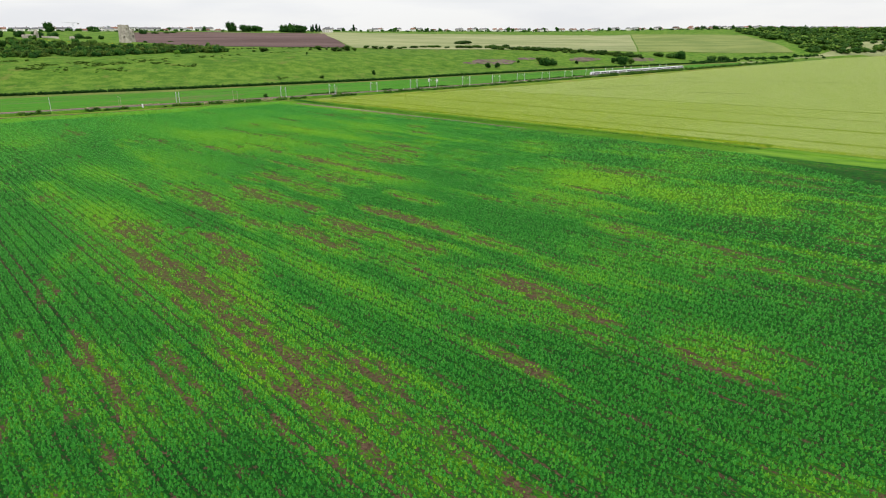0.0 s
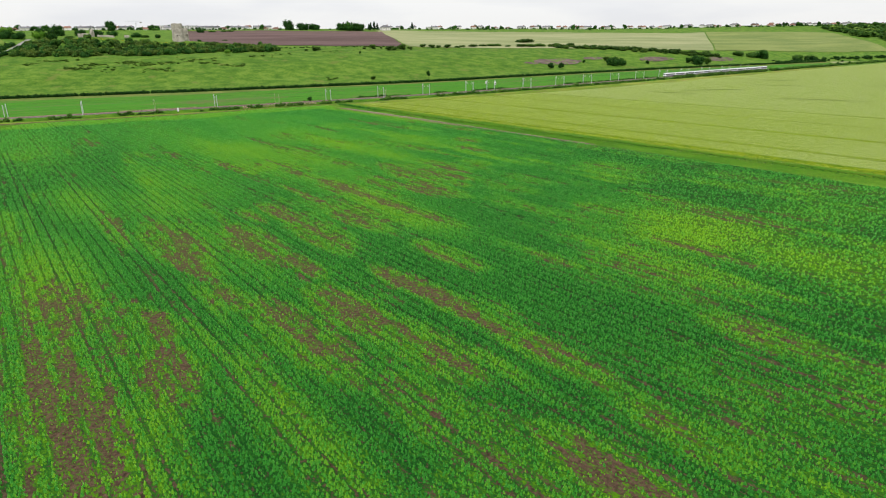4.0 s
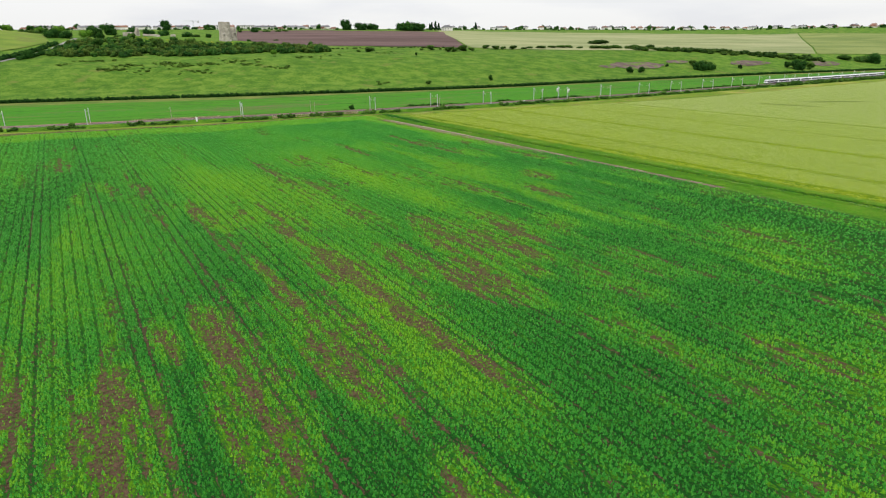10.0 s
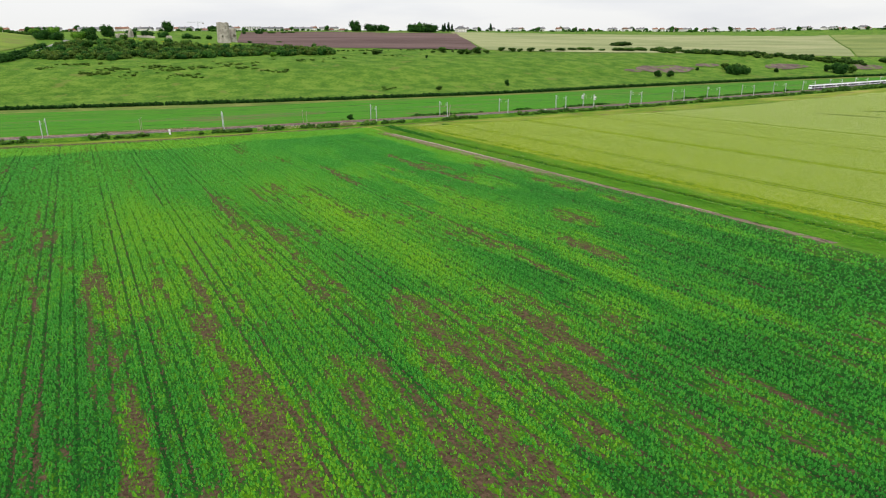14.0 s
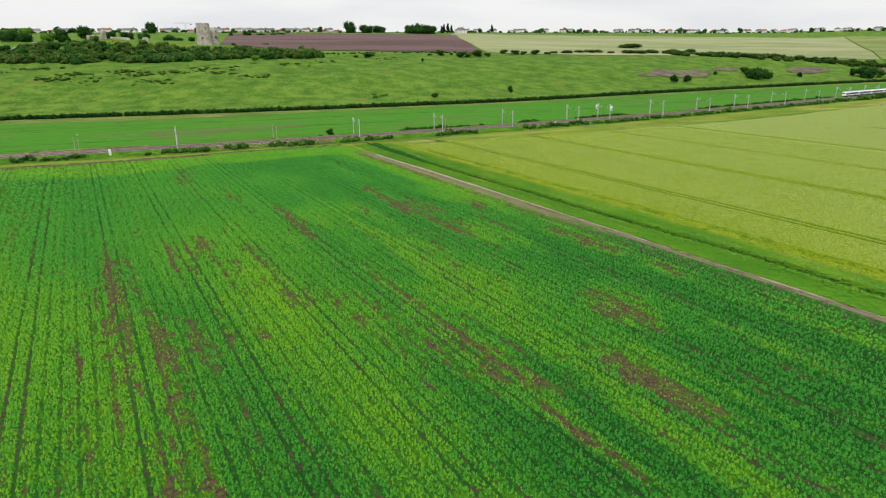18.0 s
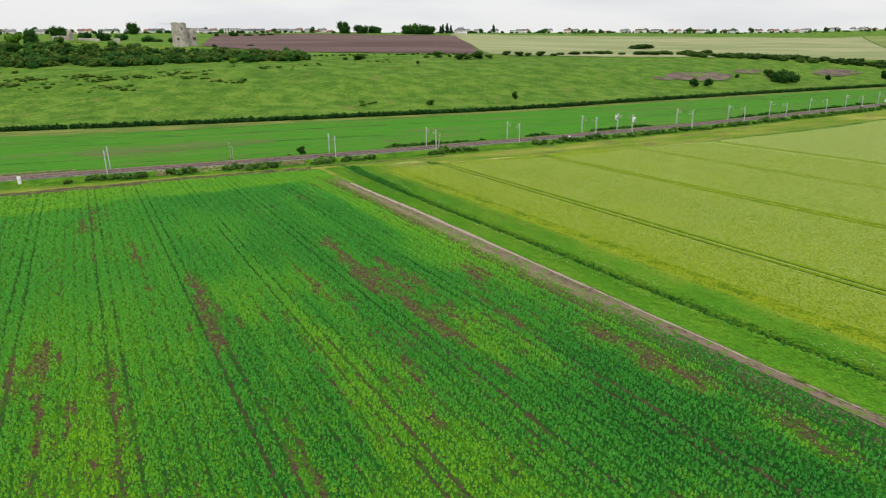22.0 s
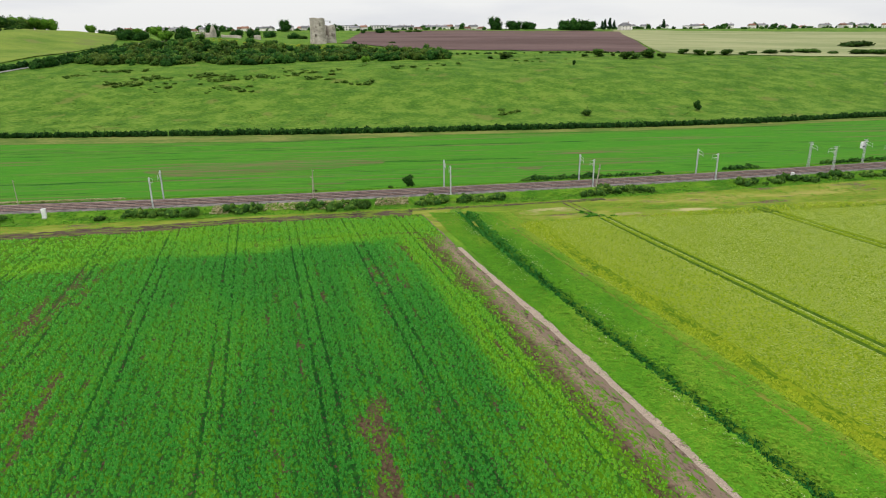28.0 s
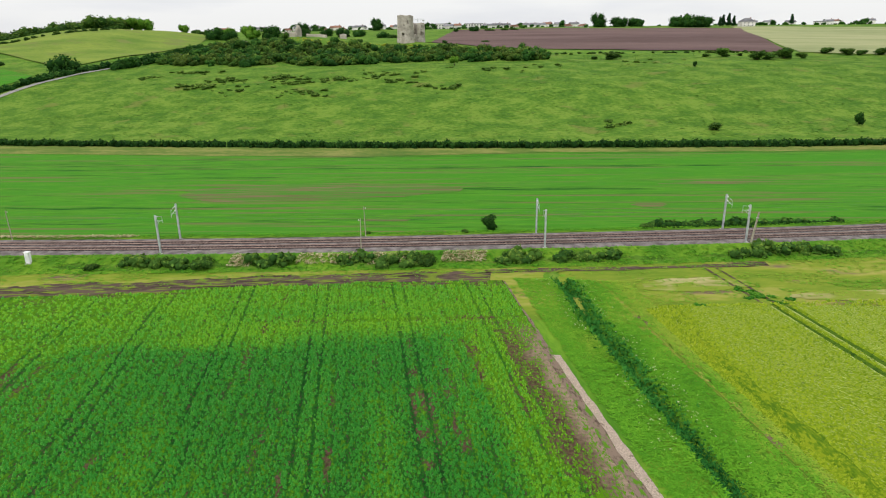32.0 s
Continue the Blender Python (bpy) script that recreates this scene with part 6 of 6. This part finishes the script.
def rail_car(cab):
    """One coach, its length along x."""
    L, w = 17.5, 1.38
    ob = thing("rail_coach", ("white end coach with driver's cab" if cab else "white passenger coach") + " on the railway", "train", "train")
    outline = [(-w, 0.95), (-w - 0.02, 2.2), (-w + 0.12, 3.1), (-0.85, 3.5), (0.85, 3.5), (w - 0.12, 3.1), (w + 0.02, 2.2), (w, 0.95)]
    body = part("body", prism(bmesh.new(), outline, -L / 2 + (0.7 if cab else 0), L / 2 - 0.15), M["train_white"], ob)
    if cab:
        bm = bmesh.new()
        a = [bm.verts.new((-L / 2 + 0.7, y, z)) for y, z in outline]
        b = [bm.verts.new((-L / 2 + (0.0 if z < 2 else 0.35), y * 0.86, 0.95 + (z - 0.95) * 0.93)) for y, z in outline]
        bm.faces.new(b[::-1])
        for i in range(8):
            j = (i + 1) % 8
            bm.faces.new((b[i], a[i], a[j], b[j])[::-1])
        nose = part("nose", bm, M["train_white"], ob)
        part("windscreen", box(bmesh.new(), -L / 2 + 0.12, -L / 2 + 0.3, -0.95, 0.95, 2.05, 2.85, 0.03), M["glass"], nose)
        for y in (-0.85, 0.85):
            part("headlight", box(bmesh.new(), -L / 2 - 0.03, -L / 2 + 0.05, y - 0.13, y + 0.13, 1.25, 1.45, 0.02), M["white"], nose)
    part("roof", prism(bmesh.new(), [(-0.95, 3.48), (-0.7, 3.66), (0.7, 3.66), (0.95, 3.48)], -L / 2 + 1, L / 2 - 0.4), M["train_roof"], ob)
    part("underframe", box(bmesh.new(), -L / 2 + 0.9, L / 2 - 0.4, -1.15, 1.15, 0.5, 0.94, 0.03), M["train_grey"], ob)
    for x in (-L / 2 + 3.2, L / 2 - 3.2):
        bm = box(bmesh.new(), x - 1.5, x + 1.5, -1.1, 1.1, 0.3, 0.62, 0.05)
        for dx in (-1.0, 1.0):
            for y in (-0.75, 0.75):
                rod(bm, (x + dx, y - 0.06, 0.42), (x + dx, y + 0.06, 0.42), 0.42, sides=14)
        part("bogie", bm, M["train_grey"], ob)
    for s in (-1, 1):
        y = s * (w + 0.01)
        for x0, x1 in ((-8.0, -5.0), (-3.0, -0.1), (0.1, 3.0), (5.0, 8.0)):
            part("window", box(bmesh.new(), x0, x1, y - 0.03, y + 0.03, 1.62, 2.85, 0.01), M["glass"], body)
        for x in (-4.0, 4.0):
            d = part("door", box(bmesh.new(), x - 0.65, x + 0.65, y - 0.035, y + 0.035, 1.0, 2.95, 0.01), M["train_band"], body, "dark purple sliding doors")
            part("door_window", box(bmesh.new(), x - 0.45, x + 0.45, y - 0.05, y + 0.05, 1.9, 2.7, 0.01), M["glass"], d)
        part("stripe", box(bmesh.new(), -L / 2 + 1.0, L / 2 - 0.4, y - 0.012, y + 0.012, 0.98, 1.12), M["train_band"], body)
    return ob


coach, end = rail_car(False), rail_car(True)
TRAIN_X = 338.0
x = TRAIN_X
for i in range(12):
    px, py = along(1.75, np.array([x]))
    slope = math.degrees(math.atan(float(rail_y(x + 3) - rail_y(x - 3)) / 6))
    m = pose(float(px[0]), float(py[0]), 1.58, 0, 0, slope + (180 if i == 11 else 0))
    if i in (0, 1):
        (end if i == 0 else coach).matrix_basis = m
    else:
        copy_thing(end if i == 11 else coach, m)
    x += 17.8 * math.cos(radians(slope))

# ---- plants beside the railway, on the verges and in the ditch ----
rs = np.random.RandomState(51)


def by_rail(x, off):
    px, py = along(off, np.array([float(x)]))
    return float(px[0]), float(py[0])


for x, off, r, q in ((-107, -10.2, 1.5, 0.7), (-87.5, -9.8, 2.5, 0.75), (-48, -9.6, 2.0, 0.9), (-2, 8.6, 1.7, 0.7), (-60, 7.4, 0.9, 0.7), (39, 8.2, 1.2, 0.9), (-40, 7.0, 0.8, 1.0), (-146, 8, 1.2, 0.8), (-130, -8.4, 1.4, 0.8)):
    put("bush_b", *by_rail(x, off), r, x, q, "low green bush on the railway verge", group="lineside bushes")
near = []
for x in np.concatenate([np.arange(-150, -128, 1.1), np.arange(-103, -91, 0.9), np.arange(-82, -50, 0.9), np.arange(-36, -6, 0.8), np.arange(-4, 36, 0.8), np.arange(36, 330, 1.6), np.arange(330, 900, 3.0), np.arange(-260, -165, 2.0)]):
    if rs.rand() < 0.85 and (x > 60 or float(value_noise(np.array(x / 5.5), np.array(3.0), 80)) > 0.42):
        near.append((*by_rail(x + rs.rand(), -8.9 + 0.8 * rs.randn()), (1.15 + 0.85 * rs.rand()) * (1 if x < 330 else 1.7), 0.8 + 0.2 * rs.rand()))
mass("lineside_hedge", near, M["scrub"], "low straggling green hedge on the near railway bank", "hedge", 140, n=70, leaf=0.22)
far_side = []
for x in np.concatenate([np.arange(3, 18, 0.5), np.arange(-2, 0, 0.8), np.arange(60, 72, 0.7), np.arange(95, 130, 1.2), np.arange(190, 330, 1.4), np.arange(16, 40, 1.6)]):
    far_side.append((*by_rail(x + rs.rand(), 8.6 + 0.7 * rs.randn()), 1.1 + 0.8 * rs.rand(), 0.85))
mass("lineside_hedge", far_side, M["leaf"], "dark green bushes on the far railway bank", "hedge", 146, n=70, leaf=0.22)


def scatter(n, x0, x1, o0, o1, seed):
    r = np.random.RandomState(seed)
    x = x0 + (x1 - x0) * r.rand(n)
    px, py = along(0, x)
    o = o0 + (o1 - o0) * r.rand(n)
    return px, py + o, r


for seed, o0, o1 in ((61, -12.8, -5.6), (62, 5.6, 11.5)):
    x, y, r = scatter(16000, -200, 330, o0, o1, seed)
    stuff("bank_grass", tufts(x, y, terrain(x, y), 0.3 + 0.35 * r.rand(len(x)), 0.25 + 0.45 * r.rand(len(x)), 0.1 + 0.9 * fbm(x / 7, y / 3, seed) * r.rand(len(x)), seed), M["grass"], "rough green grass on the railway bank", "grass")
for seed, x0, x1, o0, o1, n in ((63, -150, -108, 5.8, 9.0, 1600), (64, -82, -78, -10, -6.5, 200), (65, -57, -48, -10, -6.5, 350), (66, -44, -36, -9.5, -6.5, 400), (67, -70, -60, -9.5, -6.5, 250)):
    x, y, r = scatter(n, x0, x1, o0, o1, seed)
    stuff("dry_grass", tufts(x, y, terrain(x, y), 0.3 + 0.3 * r.rand(n), 0.5 + 0.5 * r.rand(n), r.rand(n), seed), M["dry"], "pale dry grass on the railway bank", "grass")
# headland
x, y, r = scatter(26000, -190, 250, -36, -12.5, 68)
keep = (y < rail_y(x) - 12.4) & (fbm(x / 5, y / 2.5, 69, 4) > 0.42) & ~((x < crop_edge(y)) & (y < rail_y(x) - 20)) & ~((x < 20) & (np.abs(y - rail_y(x) + 17.2 + 4 * smooth((-60 - x) / 60)) < 2.4) & (r.rand(len(x)) < 0.8))
x, y = x[keep], y[keep]
n = len(x)
stuff("headland_grass", tufts(x, y, terrain(x, y) + 0.03, 0.35 + 0.35 * r.rand(n), 0.12 + 0.16 * r.rand(n), 0.35 + 0.65 * fbm(x / 8, y / 3, 70), 71), M["grass"], "thin yellow-green headland grass", "grass")

# verge grass, ditch reeds and cow parsley
r = np.random.RandomState(72)
n = 52000
y = -330 + 300 * r.rand(n) ** 0.8
x = crop_edge(y) + 2.0 + 18.3 * r.rand(n)
d = np.abs(x - ditch_x(y))
keep = (d > 0.9) & ~((np.abs(x - crop_edge(y) - 15.9) < 0.35) & (y > -120))
x, y, d = x[keep], y[keep], d[keep]
n = len(x)
tone = 0.16 + 0.6 * fbm(x / 5, y / 9, 73) + 0.4 * smooth((x - crop_edge(y) - 15) / 4)
stuff("verge_grass", tufts(x, y, terrain(x, y), 0.5 + 0.4 * r.rand(n), (0.12 + 0.16 * r.rand(n)) * (1 + 0.8 * smooth((4 - d) / 2)), tone, 74), M["grass"], "thick green grass on the verges of the ditch", "grass")
n = 16000
y = -330 + 300 * r.rand(n)
x = ditch_x(y) + (0.42 + 0.35 * smooth((y + 85) / 30)) * r.randn(n)
stuff("ditch_reeds", tufts(x, y, terrain(x, y) - 0.1, 0.3 + 0.25 * r.rand(n), (0.6 + 0.5 * r.rand(n)) * (0.9 + 0.5 * smooth((y + 85) / 30)), 0.26 + 0.45 * r.rand(n) + 0.34 * smooth((y + 85) / 25), 75), M["reed"], "dark green reeds filling the ditch", "reeds")
n = 2600
y = -300 + 270 * r.rand(n)
side = np.where(r.rand(n) < 0.5, -1.0, 1.0)
x = ditch_x(y) + side * (1.5 + 1.3 * np.abs(r.randn(n)))
keep = fbm(x / 4, y / 9, 76) > 0.48
x, y = x[keep], y[keep]
n = len(x)
stuff("cow_parsley", tufts(x, y, terrain(x, y) + 0.25, 0.10 + 0.13 * r.rand(n), 0.22 + 0.2 * r.rand(n), r.rand(n), 77), M["umbel"], "cream-white cow parsley flowers along the ditch", "flowers")
# clumps of green where wheel tracks turn out of the cereal
mass("volunteer_clumps", [(-6 + 11 * t, -40.4 + 0.5 * rs.randn(), 0.6 + 0.5 * rs.rand(), 0.45) for t in rs.rand(34)] + [(4.5 + 7 * t + 1.0 * rs.randn(), -32 - 9 * t + 1.2 * rs.randn(), 0.6 + 0.5 * rs.rand(), 0.5) for t in rs.rand(34)], M["scrub_light"], "dark green leafy clumps at the cereal field's end", "plants", 150, n=90, leaf=0.22)
